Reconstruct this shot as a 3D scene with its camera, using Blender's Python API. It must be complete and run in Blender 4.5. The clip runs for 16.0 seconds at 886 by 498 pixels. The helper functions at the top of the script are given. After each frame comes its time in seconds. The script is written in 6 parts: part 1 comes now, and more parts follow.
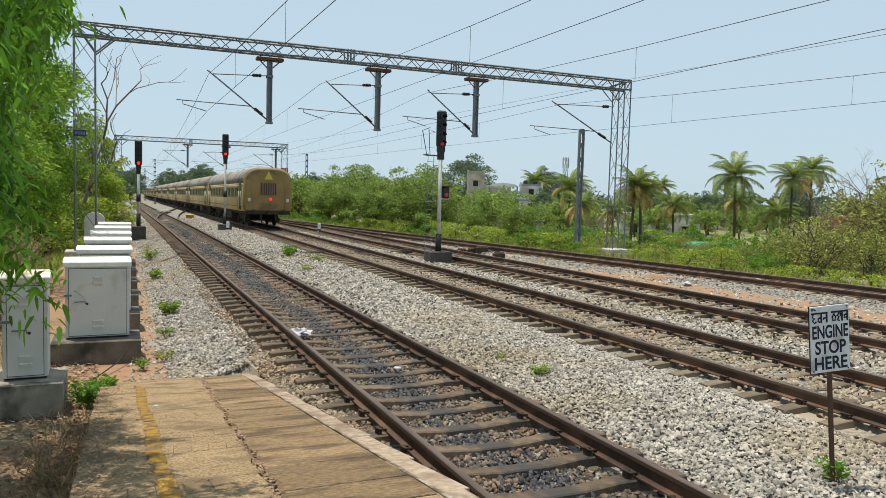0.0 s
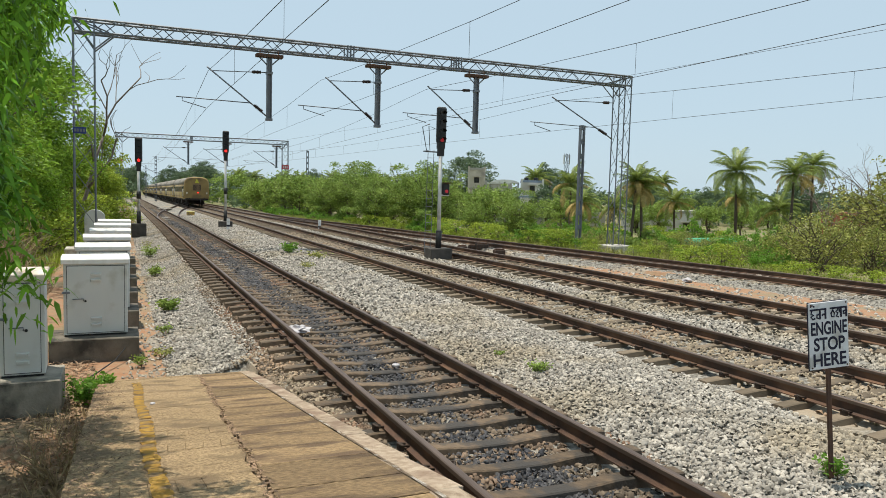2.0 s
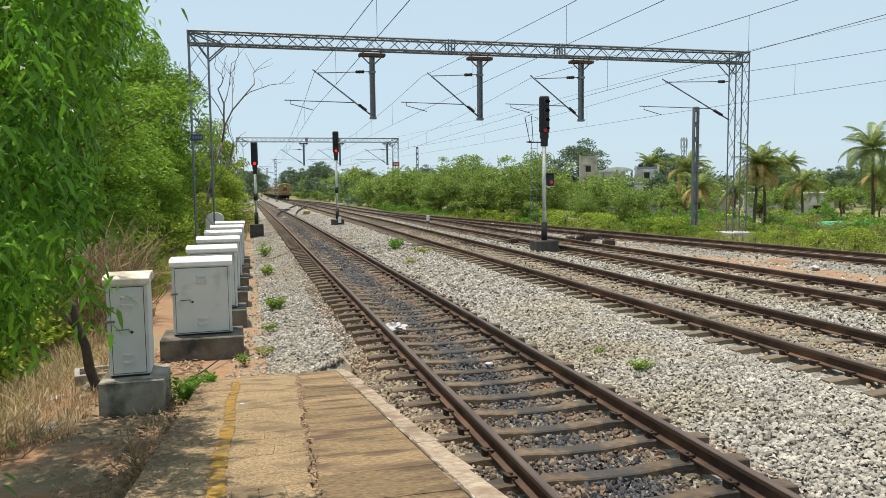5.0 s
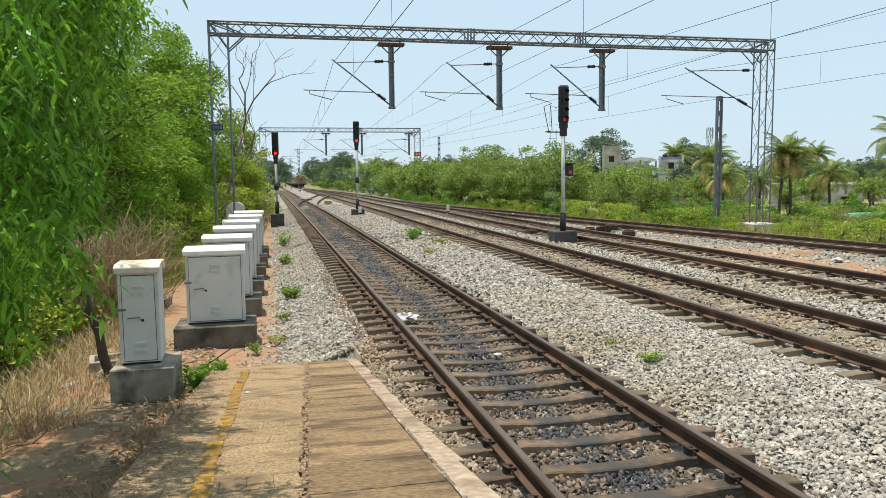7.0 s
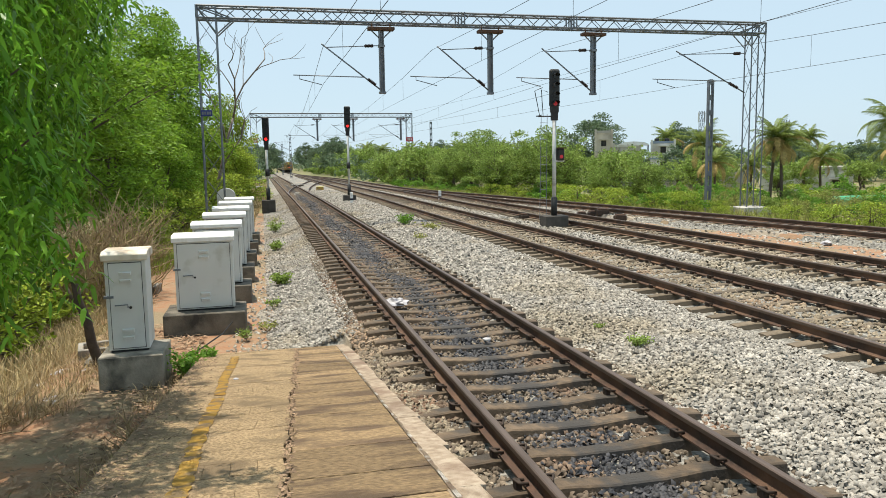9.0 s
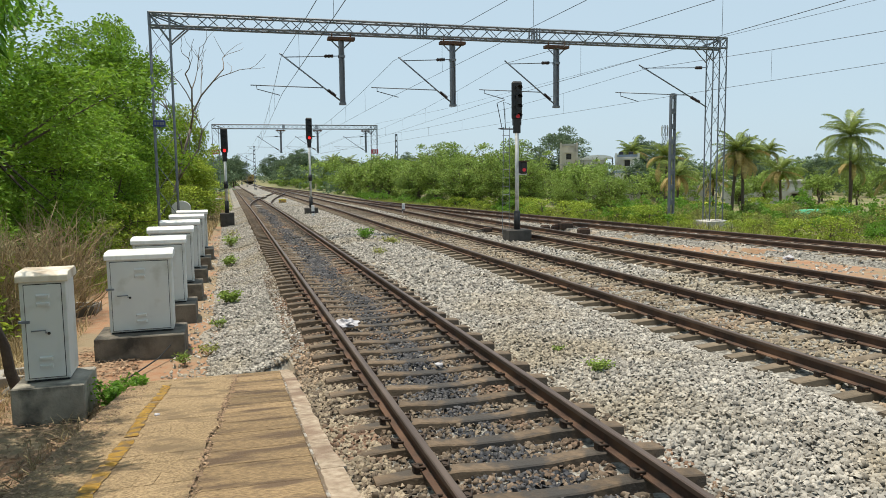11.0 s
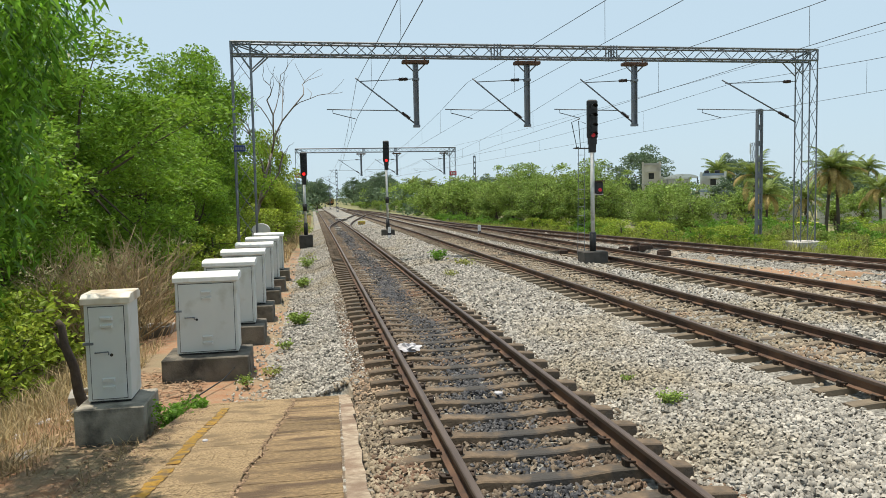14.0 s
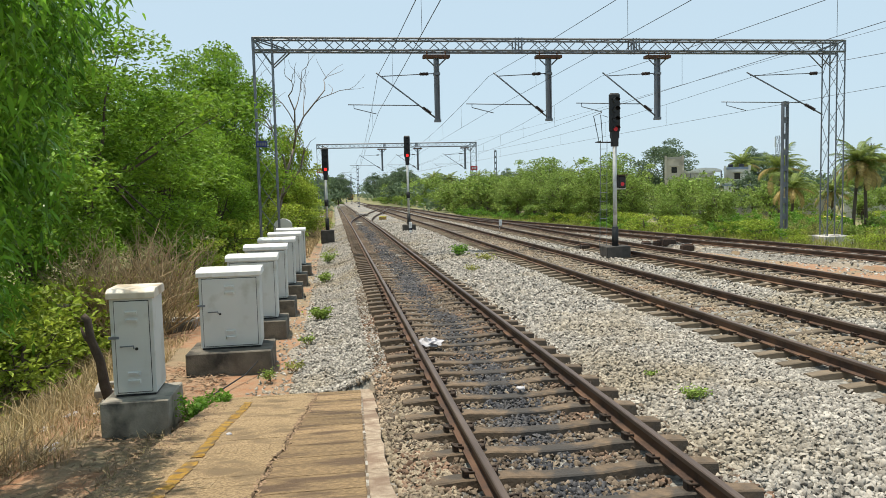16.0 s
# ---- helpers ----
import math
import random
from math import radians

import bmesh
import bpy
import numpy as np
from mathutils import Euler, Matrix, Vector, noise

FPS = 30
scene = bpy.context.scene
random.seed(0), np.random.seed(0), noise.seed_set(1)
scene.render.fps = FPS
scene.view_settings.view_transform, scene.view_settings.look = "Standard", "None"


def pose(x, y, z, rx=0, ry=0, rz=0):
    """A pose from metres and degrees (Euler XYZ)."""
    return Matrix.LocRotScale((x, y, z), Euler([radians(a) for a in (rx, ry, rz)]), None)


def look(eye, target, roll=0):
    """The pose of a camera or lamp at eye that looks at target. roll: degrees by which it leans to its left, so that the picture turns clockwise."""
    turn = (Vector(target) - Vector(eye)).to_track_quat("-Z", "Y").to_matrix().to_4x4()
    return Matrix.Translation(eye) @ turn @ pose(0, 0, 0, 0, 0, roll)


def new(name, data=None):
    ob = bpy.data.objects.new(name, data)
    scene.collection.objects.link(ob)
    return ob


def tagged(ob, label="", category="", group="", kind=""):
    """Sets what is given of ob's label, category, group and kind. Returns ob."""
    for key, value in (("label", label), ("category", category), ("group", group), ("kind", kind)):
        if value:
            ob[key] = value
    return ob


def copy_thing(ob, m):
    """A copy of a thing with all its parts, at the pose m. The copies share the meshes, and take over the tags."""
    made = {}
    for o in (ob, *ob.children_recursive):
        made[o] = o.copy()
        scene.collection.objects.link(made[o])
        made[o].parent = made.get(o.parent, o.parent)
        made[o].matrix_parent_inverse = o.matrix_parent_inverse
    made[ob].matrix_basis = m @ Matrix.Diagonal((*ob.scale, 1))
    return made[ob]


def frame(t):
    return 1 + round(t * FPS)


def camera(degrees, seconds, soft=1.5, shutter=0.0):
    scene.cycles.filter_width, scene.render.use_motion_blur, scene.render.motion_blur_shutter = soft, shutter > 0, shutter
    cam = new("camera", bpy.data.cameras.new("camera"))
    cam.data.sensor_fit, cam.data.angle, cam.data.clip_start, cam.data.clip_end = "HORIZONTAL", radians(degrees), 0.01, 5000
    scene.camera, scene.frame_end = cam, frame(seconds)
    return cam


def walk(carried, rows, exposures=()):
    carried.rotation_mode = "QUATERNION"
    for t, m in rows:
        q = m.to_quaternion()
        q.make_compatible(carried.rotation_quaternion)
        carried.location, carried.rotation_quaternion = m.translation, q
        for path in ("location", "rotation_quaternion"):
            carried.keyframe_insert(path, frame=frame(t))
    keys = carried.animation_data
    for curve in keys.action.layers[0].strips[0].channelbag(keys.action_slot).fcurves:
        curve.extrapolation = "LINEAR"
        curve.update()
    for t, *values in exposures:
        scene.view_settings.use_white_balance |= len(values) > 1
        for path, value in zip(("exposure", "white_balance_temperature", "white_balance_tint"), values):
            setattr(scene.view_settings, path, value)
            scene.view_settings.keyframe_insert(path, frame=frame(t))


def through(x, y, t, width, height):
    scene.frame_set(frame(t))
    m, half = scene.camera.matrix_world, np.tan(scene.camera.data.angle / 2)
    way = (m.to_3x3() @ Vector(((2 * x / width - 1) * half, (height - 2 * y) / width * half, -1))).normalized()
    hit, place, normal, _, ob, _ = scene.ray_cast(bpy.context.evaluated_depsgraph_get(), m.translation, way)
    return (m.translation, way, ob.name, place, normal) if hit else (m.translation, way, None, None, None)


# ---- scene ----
cam = camera(61.6, 16.0, 0.85)
PATH = [
    (0, (-0.719, -0.206, 2.38), (0.081, 1.622, 2.24), 1.6),
    (0.5, (-0.699, -0.203, 2.38), (0.1, 1.625, 2.239), 1.5),
    (1, (-0.675, -0.195, 2.378), (0.124, 1.633, 2.234), 1.5),
    (1.5, (-0.672, -0.192, 2.382), (0.126, 1.636, 2.233), 1.5),
    (2, (-0.664, -0.19, 2.377), (0.133, 1.639, 2.228), 1.5),
    (2.5, (-0.663, -0.185, 2.376), (0.132, 1.643, 2.221), 0.5),
    (3, (-0.637, -0.124, 2.375), (0.199, 1.684, 2.193), -0.0),
    (3.5, (-0.554, -0.146, 2.369), (0.227, 1.684, 2.169), -0.2),
    (4, (-0.436, -0.2, 2.374), (0.198, 1.687, 2.174), -0.4),
    (4.5, (-0.323, -0.081, 2.39), (0.24, 1.83, 2.208), -0.7),
    (5, (-0.237, 0.003, 2.394), (0.271, 1.93, 2.223), -0.7),
    (7.5, (-0.019, -0.008, 2.387), (0.425, 1.931, 2.184), -0.6),
    (8, (-0.014, -0.011, 2.388), (0.427, 1.929, 2.182), -0.6),
    (8.5, (0.006, -0.015, 2.386), (0.449, 1.924, 2.179), -0.6),
    (9, (0.029, -0.007, 2.383), (0.493, 1.924, 2.147), -0.9),
    (9.2, (0.042, 0.042, 2.376), (0.536, 1.964, 2.126), -0.6),
    (11.5, (0.542, 0.682, 2.399), (1.093, 2.597, 2.224), -0.8),
    (12, (0.637, 0.783, 2.395), (1.102, 2.723, 2.247), -1.5),
    (12.5, (0.693, 0.807, 2.409), (1.084, 2.763, 2.27), -1.7),
    (13, (0.756, 0.817, 2.404), (1.13, 2.777, 2.266), -1.4),
    (13.5, (0.762, 0.815, 2.398), (1.132, 2.776, 2.258), -1.3),
    (14, (0.768, 0.815, 2.388), (1.11, 2.78, 2.244), -1.2),
    (14.5, (0.765, 0.836, 2.394), (1.08, 2.806, 2.244), -1.2),
    (15, (0.768, 0.852, 2.39), (1.071, 2.823, 2.236), -1.3),
    (15.5, (0.764, 0.856, 2.387), (1.062, 2.828, 2.231), -1.4),
    (16, (0.762, 0.842, 2.38), (1.048, 2.815, 2.224), -1.4),
]
walk(cam, [(t, look(eye, target, roll)) for t, eye, target, roll in PATH],
     [(0, 0.13), (3, 0.14), (5, 0.25), (7.5, 0.34), (9.2, 0.34), (11.5, 0.14), (14, 0.22), (16, 0.26)])

# ---- light ----
world = bpy.data.worlds.new("sky")
scene.world = world
world.use_nodes = True
wn = world.node_tree
sky = wn.nodes.new("ShaderNodeTexSky")
sky.sky_type = "NISHITA"
sky.sun_disc = False
sky.sun_elevation = radians(78)
SUN_FROM = Vector((-0.14, 0.15, 0.97)).normalized()
sky.sun_rotation = math.atan2(SUN_FROM.x, SUN_FROM.y)
sky.air_density, sky.dust_density, sky.ozone_density = 1.0, 0.8, 1.2
# thin even haze over the clear sky
haze = wn.nodes.new("ShaderNodeMix")
haze.data_type = "RGBA"
haze.inputs[0].default_value = 0.88
haze.inputs[7].default_value = (4.0, 5.1, 5.85, 1)
wn.links.new(sky.outputs[0], haze.inputs[6])
wn.links.new(haze.outputs[2], wn.nodes["Background"].inputs[0])
wn.nodes["Background"].inputs[1].default_value = 0.126
sun = new("sun", bpy.data.lights.new("sun", "SUN"))
sun.data.energy, sun.data.angle, sun.data.color = 4.6, radians(0.6), (1.0, 0.93, 0.80)
sun.matrix_basis = look(SUN_FROM * 60, (0, 0, 0))
scene.view_settings.exposure = 0.3


# ---- materials ----
def mat(name, c1, c2=None, scale=4.0, rough=0.8, metal=0.0, bump=0.0, bscale=40.0, c3=None, scale3=0.6, amount3=0.5,
        island=0.0, objrand=0.0, where="Object", spec=0.3, stretch=(1, 1, 1)):
    """Two colours by fine noise, a third by broad patches, chance variation by island or object, and relief."""
    m = bpy.data.materials.new(name)
    m.use_nodes = True
    nt = m.node_tree
    N, L = nt.nodes.new, nt.links.new
    b = nt.nodes["Principled BSDF"]
    b.inputs["Roughness"].default_value = rough
    b.inputs["Metallic"].default_value = metal
    b.inputs["Specular IOR Level"].default_value = spec
    if where == "Object":
        co = N("ShaderNodeTexCoord").outputs["Object"]
    else:
        co = N("ShaderNodeNewGeometry").outputs["Position"]
    mp = N("ShaderNodeMapping")
    mp.inputs["Scale"].default_value = stretch
    L(co, mp.inputs["Vector"])
    co = mp.outputs[0]

    def tex(sc, detail=4.0):
        n = N("ShaderNodeTexNoise")
        n.inputs["Scale"].default_value = sc
        n.inputs["Detail"].default_value = detail
        L(co, n.inputs["Vector"])
        return n.outputs["Fac"]

    def ramp(src, lo, hi):
        r = N("ShaderNodeMapRange")
        r.inputs["From Min"].default_value, r.inputs["From Max"].default_value = lo, hi
        L(src, r.inputs["Value"])
        return r.outputs[0]

    def mix(fac, a, c):
        x = N("ShaderNodeMix")
        x.data_type = "RGBA"
        if isinstance(fac, float):
            x.inputs[0].default_value = fac
        else:
            L(fac, x.inputs[0])
        for sock, v in ((x.inputs[6], a), (x.inputs[7], c)):
            if isinstance(v, tuple):
                sock.default_value = (*v, 1)
            else:
                L(v, sock)
        return x.outputs[2]

    c2 = c2 or tuple(v * 0.75 for v in c1)
    col = mix(ramp(tex(scale), 0.35, 0.65), c1, c2)
    if c3:
        col = mix(ramp(tex(scale3, 6), 0.5 + 0.22 * (0.5 - amount3), 0.62 + 0.22 * (0.5 - amount3)), col, c3)
    if island or objrand:
        h = N("ShaderNodeHueSaturation")
        if island:
            rnd, amt = N("ShaderNodeNewGeometry").outputs["Random Per Island"], island
        else:
            rnd, amt = N("ShaderNodeObjectInfo").outputs["Random"], objrand
        r = N("ShaderNodeMapRange")
        r.inputs["To Min"].default_value, r.inputs["To Max"].default_value = 1 - amt, 1 + amt
        L(rnd, r.inputs["Value"])
        L(r.outputs[0], h.inputs["Value"])
        L(col, h.inputs["Color"])
        col = h.outputs[0]
    L(col, b.inputs["Base Color"])
    if bump:
        bn = N("ShaderNodeBump")
        bn.inputs["Strength"].default_value = bump
        bn.inputs["Distance"].default_value = 0.02
        L(tex(bscale, 5), bn.inputs["Height"])
        L(bn.outputs[0], b.inputs["Normal"])
    return m


def oil_stain(m, half, colour):
    """Old oil soaked into the middle of each sleeper, with a ragged edge."""
    nt = m.node_tree
    N, L = nt.nodes.new, nt.links.new
    b = nt.nodes["Principled BSDF"]
    src = b.inputs["Base Color"].links[0].from_socket
    co = N("ShaderNodeTexCoord")
    sep = N("ShaderNodeSeparateXYZ")
    L(co.outputs["Object"], sep.inputs[0])
    ab = N("ShaderNodeMath")
    ab.operation = "ABSOLUTE"
    L(sep.outputs[0], ab.inputs[0])
    nz = N("ShaderNodeTexNoise")
    nz.inputs["Scale"].default_value = 7.0
    pos = N("ShaderNodeNewGeometry")
    L(pos.outputs["Position"], nz.inputs["Vector"])
    ad = N("ShaderNodeMath")
    ad.operation = "MULTIPLY_ADD"
    L(nz.outputs["Fac"], ad.inputs[0])
    ad.inputs[1].default_value = 0.7
    L(ab.outputs[0], ad.inputs[2])
    r = N("ShaderNodeMapRange")
    r.inputs["From Min"].default_value, r.inputs["From Max"].default_value = half + 0.28, half + 0.48
    r.inputs["To Min"].default_value, r.inputs["To Max"].default_value = 0.9, 0.0
    L(ad.outputs[0], r.inputs["Value"])
    x = N("ShaderNodeMix")
    x.data_type = "RGBA"
    L(r.outputs[0], x.inputs[0])
    L(src, x.inputs[6])
    x.inputs[7].default_value = (*colour, 1)
    L(x.outputs[2], b.inputs["Base Color"])
    return m


def leaf_mat(name, c1, c2, through=0.35, vary=0.35, rough=0.55):
    m = mat(name, c1, c2, 0.7, rough, island=vary, spec=0.25)
    nt = m.node_tree
    b = nt.nodes["Principled BSDF"]
    t = nt.nodes.new("ShaderNodeBsdfTranslucent")
    x = nt.nodes.new("ShaderNodeMixShader")
    x.inputs[0].default_value = through
    src = b.inputs["Base Color"].links[0].from_socket
    nt.links.new(src, t.inputs[0])
    nt.links.new(b.outputs[0], x.inputs[1])
    nt.links.new(t.outputs[0], x.inputs[2])
    nt.links.new(x.outputs[0], nt.nodes["Material Output"].inputs[0])
    return m


def glow(name, colour, strength):
    m = bpy.data.materials.new(name)
    m.use_nodes = True
    b = m.node_tree.nodes["Principled BSDF"]
    b.inputs["Base Color"].default_value = (*colour, 1)
    b.inputs["Emission Color"].default_value = (*colour, 1)
    b.inputs["Emission Strength"].default_value = strength
    return m


M_SOIL = mat("red_soil", (0.30, 0.155, 0.085), (0.30, 0.20, 0.125), 5.0, 0.95, bump=0.9, bscale=22, c3=(0.24, 0.185, 0.115), scale3=0.8, amount3=0.6, where="World")
M_FIELD = mat("dull_grass_field", (0.17, 0.165, 0.07), (0.24, 0.205, 0.11), 2.0, 0.95, bump=0.8, bscale=9, c3=(0.12, 0.14, 0.05), scale3=0.12, amount3=0.5, where="World")
# the near-black second tone puts the shade between stones into the colour
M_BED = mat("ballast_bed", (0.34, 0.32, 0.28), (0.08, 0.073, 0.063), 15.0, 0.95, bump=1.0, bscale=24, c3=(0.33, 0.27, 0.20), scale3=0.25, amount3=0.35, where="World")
M_STONE = mat("ballast_stone", (0.39, 0.36, 0.315), (0.25, 0.23, 0.20), 5.0, 0.9, island=0.42, c3=(0.29, 0.25, 0.19), scale3=0.3, amount3=0.5, where="World")
M_STONE_OLD = mat("brown_crib_stone", (0.12, 0.09, 0.065), (0.175, 0.138, 0.10), 2.2, 0.85, island=0.5, c3=(0.19, 0.115, 0.075), scale3=0.7, amount3=0.4, where="World")
M_STONE_DUST = mat("dusty_crib_stone", (0.33, 0.27, 0.195), (0.235, 0.19, 0.133), 3.0, 0.9, island=0.3, c3=(0.30, 0.21, 0.14), scale3=0.5, amount3=0.4, where="World")
M_STONE_BLACK = mat("oil_stained_stone", (0.03, 0.031, 0.037), (0.085, 0.08, 0.08), 3.0, 0.6, island=0.5, where="World")
M_SLEEPER = mat("concrete_sleeper", (0.19, 0.147, 0.102), (0.125, 0.097, 0.068), 5.0, 0.9, bump=0.3, bscale=30, c3=(0.12, 0.10, 0.085), scale3=1.6, amount3=0.4, objrand=0.22)
M_SLEEPER_OILY = oil_stain(mat("oil_stained_sleeper", (0.16, 0.112, 0.072), (0.10, 0.073, 0.05), 9.0, 0.85, bump=0.5, bscale=34, c3=(0.07, 0.058, 0.047), scale3=2.2, amount3=0.45, objrand=0.22), 0.2, (0.05, 0.046, 0.043))
M_RAIL = mat("rusty_rail", (0.105, 0.058, 0.038), (0.065, 0.042, 0.032), 6.0, 0.75, 0.2, bump=0.2, bscale=60, c3=(0.16, 0.09, 0.055), scale3=1.5, where="World")
M_HEAD = mat("worn_rail_head", (0.15, 0.108, 0.085), (0.095, 0.068, 0.055), 3.0, 0.5, 0.45, where="World", stretch=(6, 0.3, 1))
M_CLIP = mat("dark_iron_clip", (0.05, 0.038, 0.032), (0.08, 0.055, 0.04), 20.0, 0.75, 0.3)
M_CONC = mat("weathered_concrete", (0.34, 0.31, 0.27), (0.25, 0.225, 0.19), 3.0, 0.92, bump=0.35, bscale=35, c3=(0.13, 0.12, 0.10), scale3=1.3, amount3=0.5)
M_FOOTING = mat("pale_footing_concrete", (0.52, 0.49, 0.44), (0.42, 0.39, 0.345), 3.0, 0.92, bump=0.35, bscale=35, c3=(0.27, 0.24, 0.20), scale3=1.3, amount3=0.4)
M_PLINTH = mat("dark_mouldy_concrete", (0.34, 0.305, 0.25), (0.21, 0.19, 0.155), 3.5, 0.95, bump=0.6, bscale=30, c3=(0.09, 0.084, 0.072), scale3=2.2, amount3=0.5)
M_PLINTH_DARK = mat("black_moulded_concrete", (0.175, 0.152, 0.122), (0.10, 0.088, 0.07), 3.5, 0.95, bump=0.6, bscale=30, c3=(0.05, 0.046, 0.04), scale3=2.2, amount3=0.5)
M_SLAB = mat("stained_paving_slab", (0.36, 0.245, 0.13), (0.165, 0.11, 0.06), 44.0, 0.92, bump=1.0, bscale=80, c3=(0.13, 0.085, 0.052), scale3=2.7, amount3=0.55, objrand=0.26, where="World", stretch=(0.5, 1.5, 1))
M_TILE = mat("buff_paving_tile", (0.43, 0.305, 0.17), (0.20, 0.137, 0.075), 48.0, 0.92, bump=1.0, bscale=80, c3=(0.20, 0.14, 0.08), scale3=2.6, amount3=0.5, objrand=0.07, where="World")
M_COPING = mat("pale_coping_stone", (0.42, 0.335, 0.25), (0.27, 0.20, 0.14), 16.0, 0.9, bump=0.8, bscale=70, c3=(0.22, 0.15, 0.105), scale3=2.2, amount3=0.45, objrand=0.08, where="World")
M_FLAKES = mat("flaked_white_paint", (0.31, 0.24, 0.17), (0.25, 0.18, 0.13), 8.0, 0.9, bump=0.4, bscale=50, c3=(0.62, 0.58, 0.52), scale3=7.0, amount3=0.5, where="World")
M_DEAD_LEAF = mat("dead_leaf", (0.30, 0.20, 0.125), (0.19, 0.125, 0.08), 9.0, 0.95, island=0.5, where="World")
M_GROUT = mat("dirty_joint", (0.21, 0.15, 0.085), (0.15, 0.105, 0.062), 6.0, 0.95, bump=0.5, bscale=40, where="World")
M_YELLOW_LINE = mat("faded_yellow_paint", (0.60, 0.365, 0.07), (0.46, 0.29, 0.08), 16.0, 0.85, bump=0.4, bscale=60, c3=(0.29, 0.205, 0.115), scale3=7.0, amount3=0.7, where="World")
M_CAB = mat("pale_grey_paint", (0.60, 0.60, 0.57), (0.55, 0.555, 0.53), 1.6, 0.45, spec=0.4, bump=0.03, bscale=6, c3=(0.47, 0.46, 0.41), scale3=2.4, amount3=0.25)
M_LID = mat("white_sheet_lid", (0.80, 0.79, 0.76), (0.72, 0.71, 0.68), 3.0, 0.5, c3=(0.58, 0.54, 0.46), scale3=2.5, amount3=0.3)
M_LID_OLD = mat("cream_sheet_lid", (0.70, 0.64, 0.54), (0.60, 0.53, 0.43), 3.0, 0.55, c3=(0.45, 0.36, 0.26), scale3=2.5, amount3=0.4)
M_GALV = mat("galvanised_steel", (0.20, 0.216, 0.24), (0.14, 0.152, 0.17), 3.0, 0.55, 0.35, c3=(0.165, 0.168, 0.178), scale3=0.8, amount3=0.4)
M_BLACK = mat("black_paint", (0.022, 0.022, 0.024), (0.035, 0.034, 0.033), 6.0, 0.55)
M_INSUL = mat("brown_porcelain", (0.05, 0.035, 0.03), (0.035, 0.025, 0.022), 6.0, 0.3)
M_WIRE = mat("dull_copper_wire", (0.09, 0.085, 0.08), (0.06, 0.058, 0.055), 3.0, 0.6, 0.3)
M_POLE_WHITE = mat("white_signal_pole", (0.62, 0.62, 0.60), (0.50, 0.50, 0.48), 4.0, 0.6, c3=(0.33, 0.31, 0.28), scale3=2.0, amount3=0.3)
M_BLOCK = mat("tarred_concrete_block", (0.06, 0.054, 0.048), (0.09, 0.08, 0.07), 4.0, 0.9, bump=0.4)
M_RUST = mat("rusty_steel", (0.12, 0.06, 0.035), (0.07, 0.045, 0.035), 9.0, 0.85, bump=0.2)
M_WHITE = mat("white_enamel", (0.72, 0.72, 0.72), (0.62, 0.62, 0.62), 7.0, 0.5, c3=(0.45, 0.43, 0.40), scale3=6.0, amount3=0.3)
M_INK = mat("navy_sign_paint", (0.012, 0.012, 0.028), (0.02, 0.02, 0.04), 9.0, 0.6)
M_RED_LAMP = glow("red_signal_lamp", (1.0, 0.015, 0.012), 2.6)
M_DIM_LAMP = glow("dim_red_lamp", (0.45, 0.02, 0.03), 0.2)
M_LENS = mat("dark_lens", (0.02, 0.02, 0.02), (0.03, 0.03, 0.03), 5.0, 0.15)
M_RED_PLATE = mat("red_plate", (0.55, 0.06, 0.07), (0.42, 0.05, 0.06), 5.0, 0.5)
M_BLUE_PLATE = mat("blue_plate", (0.045, 0.06, 0.2), (0.035, 0.045, 0.15), 5.0, 0.5)
M_COACH = mat("cream_coach_paint", (0.62, 0.47, 0.22), (0.55, 0.41, 0.19), 0.8, 0.55, c3=(0.42, 0.31, 0.16), scale3=0.5, amount3=0.4)
M_COACH_END = mat("yellow_coach_end", (0.30, 0.205, 0.075), (0.24, 0.16, 0.06), 1.2, 0.6, c3=(0.17, 0.115, 0.055), scale3=0.9, amount3=0.4)
M_COACH_BAND = mat("brown_window_band", (0.23, 0.14, 0.075), (0.19, 0.115, 0.06), 1.5, 0.55)
M_ROOF = mat("dusty_grey_roof", (0.34, 0.31, 0.26), (0.25, 0.225, 0.19), 0.7, 0.7, c3=(0.17, 0.145, 0.12), scale3=0.5, amount3=0.45)
M_UNDER = mat("black_bogie_iron", (0.03, 0.026, 0.024), (0.05, 0.042, 0.036), 4.0, 0.8)
M_GLASS_DARK = mat("shaded_window", (0.025, 0.024, 0.022), (0.04, 0.036, 0.03), 4.0, 0.2)
M_BARK = mat("grey_brown_bark", (0.13, 0.10, 0.075), (0.085, 0.065, 0.05), 6.0, 0.95, bump=0.6, bscale=18, stretch=(1, 1, 0.3))
M_DEAD = mat("bleached_dead_wood", (0.24, 0.20, 0.17), (0.17, 0.14, 0.12), 8.0, 0.9)
M_DARKWOOD = mat("charred_stump_bark", (0.055, 0.042, 0.034), (0.085, 0.065, 0.05), 8.0, 0.95, bump=0.5)
M_LEAF_NEAR = leaf_mat("acacia_leaf", (0.205, 0.385, 0.038), (0.11, 0.26, 0.026), 0.52, 0.55, 0.34)
M_LEAF_DARK = leaf_mat("dark_tree_leaf", (0.16, 0.29, 0.028), (0.21, 0.335, 0.032), 0.38, 0.5)
# distance haze is mixed into this leaf colour: paler and greyer green
M_LEAF_HAZED = leaf_mat("hazed_tree_leaf", (0.14, 0.195, 0.105), (0.105, 0.155, 0.085), 0.35, 0.35)
M_LEAF_YEL = leaf_mat("yellow_green_leaf", (0.33, 0.40, 0.05), (0.24, 0.33, 0.04), 0.42, 0.5)
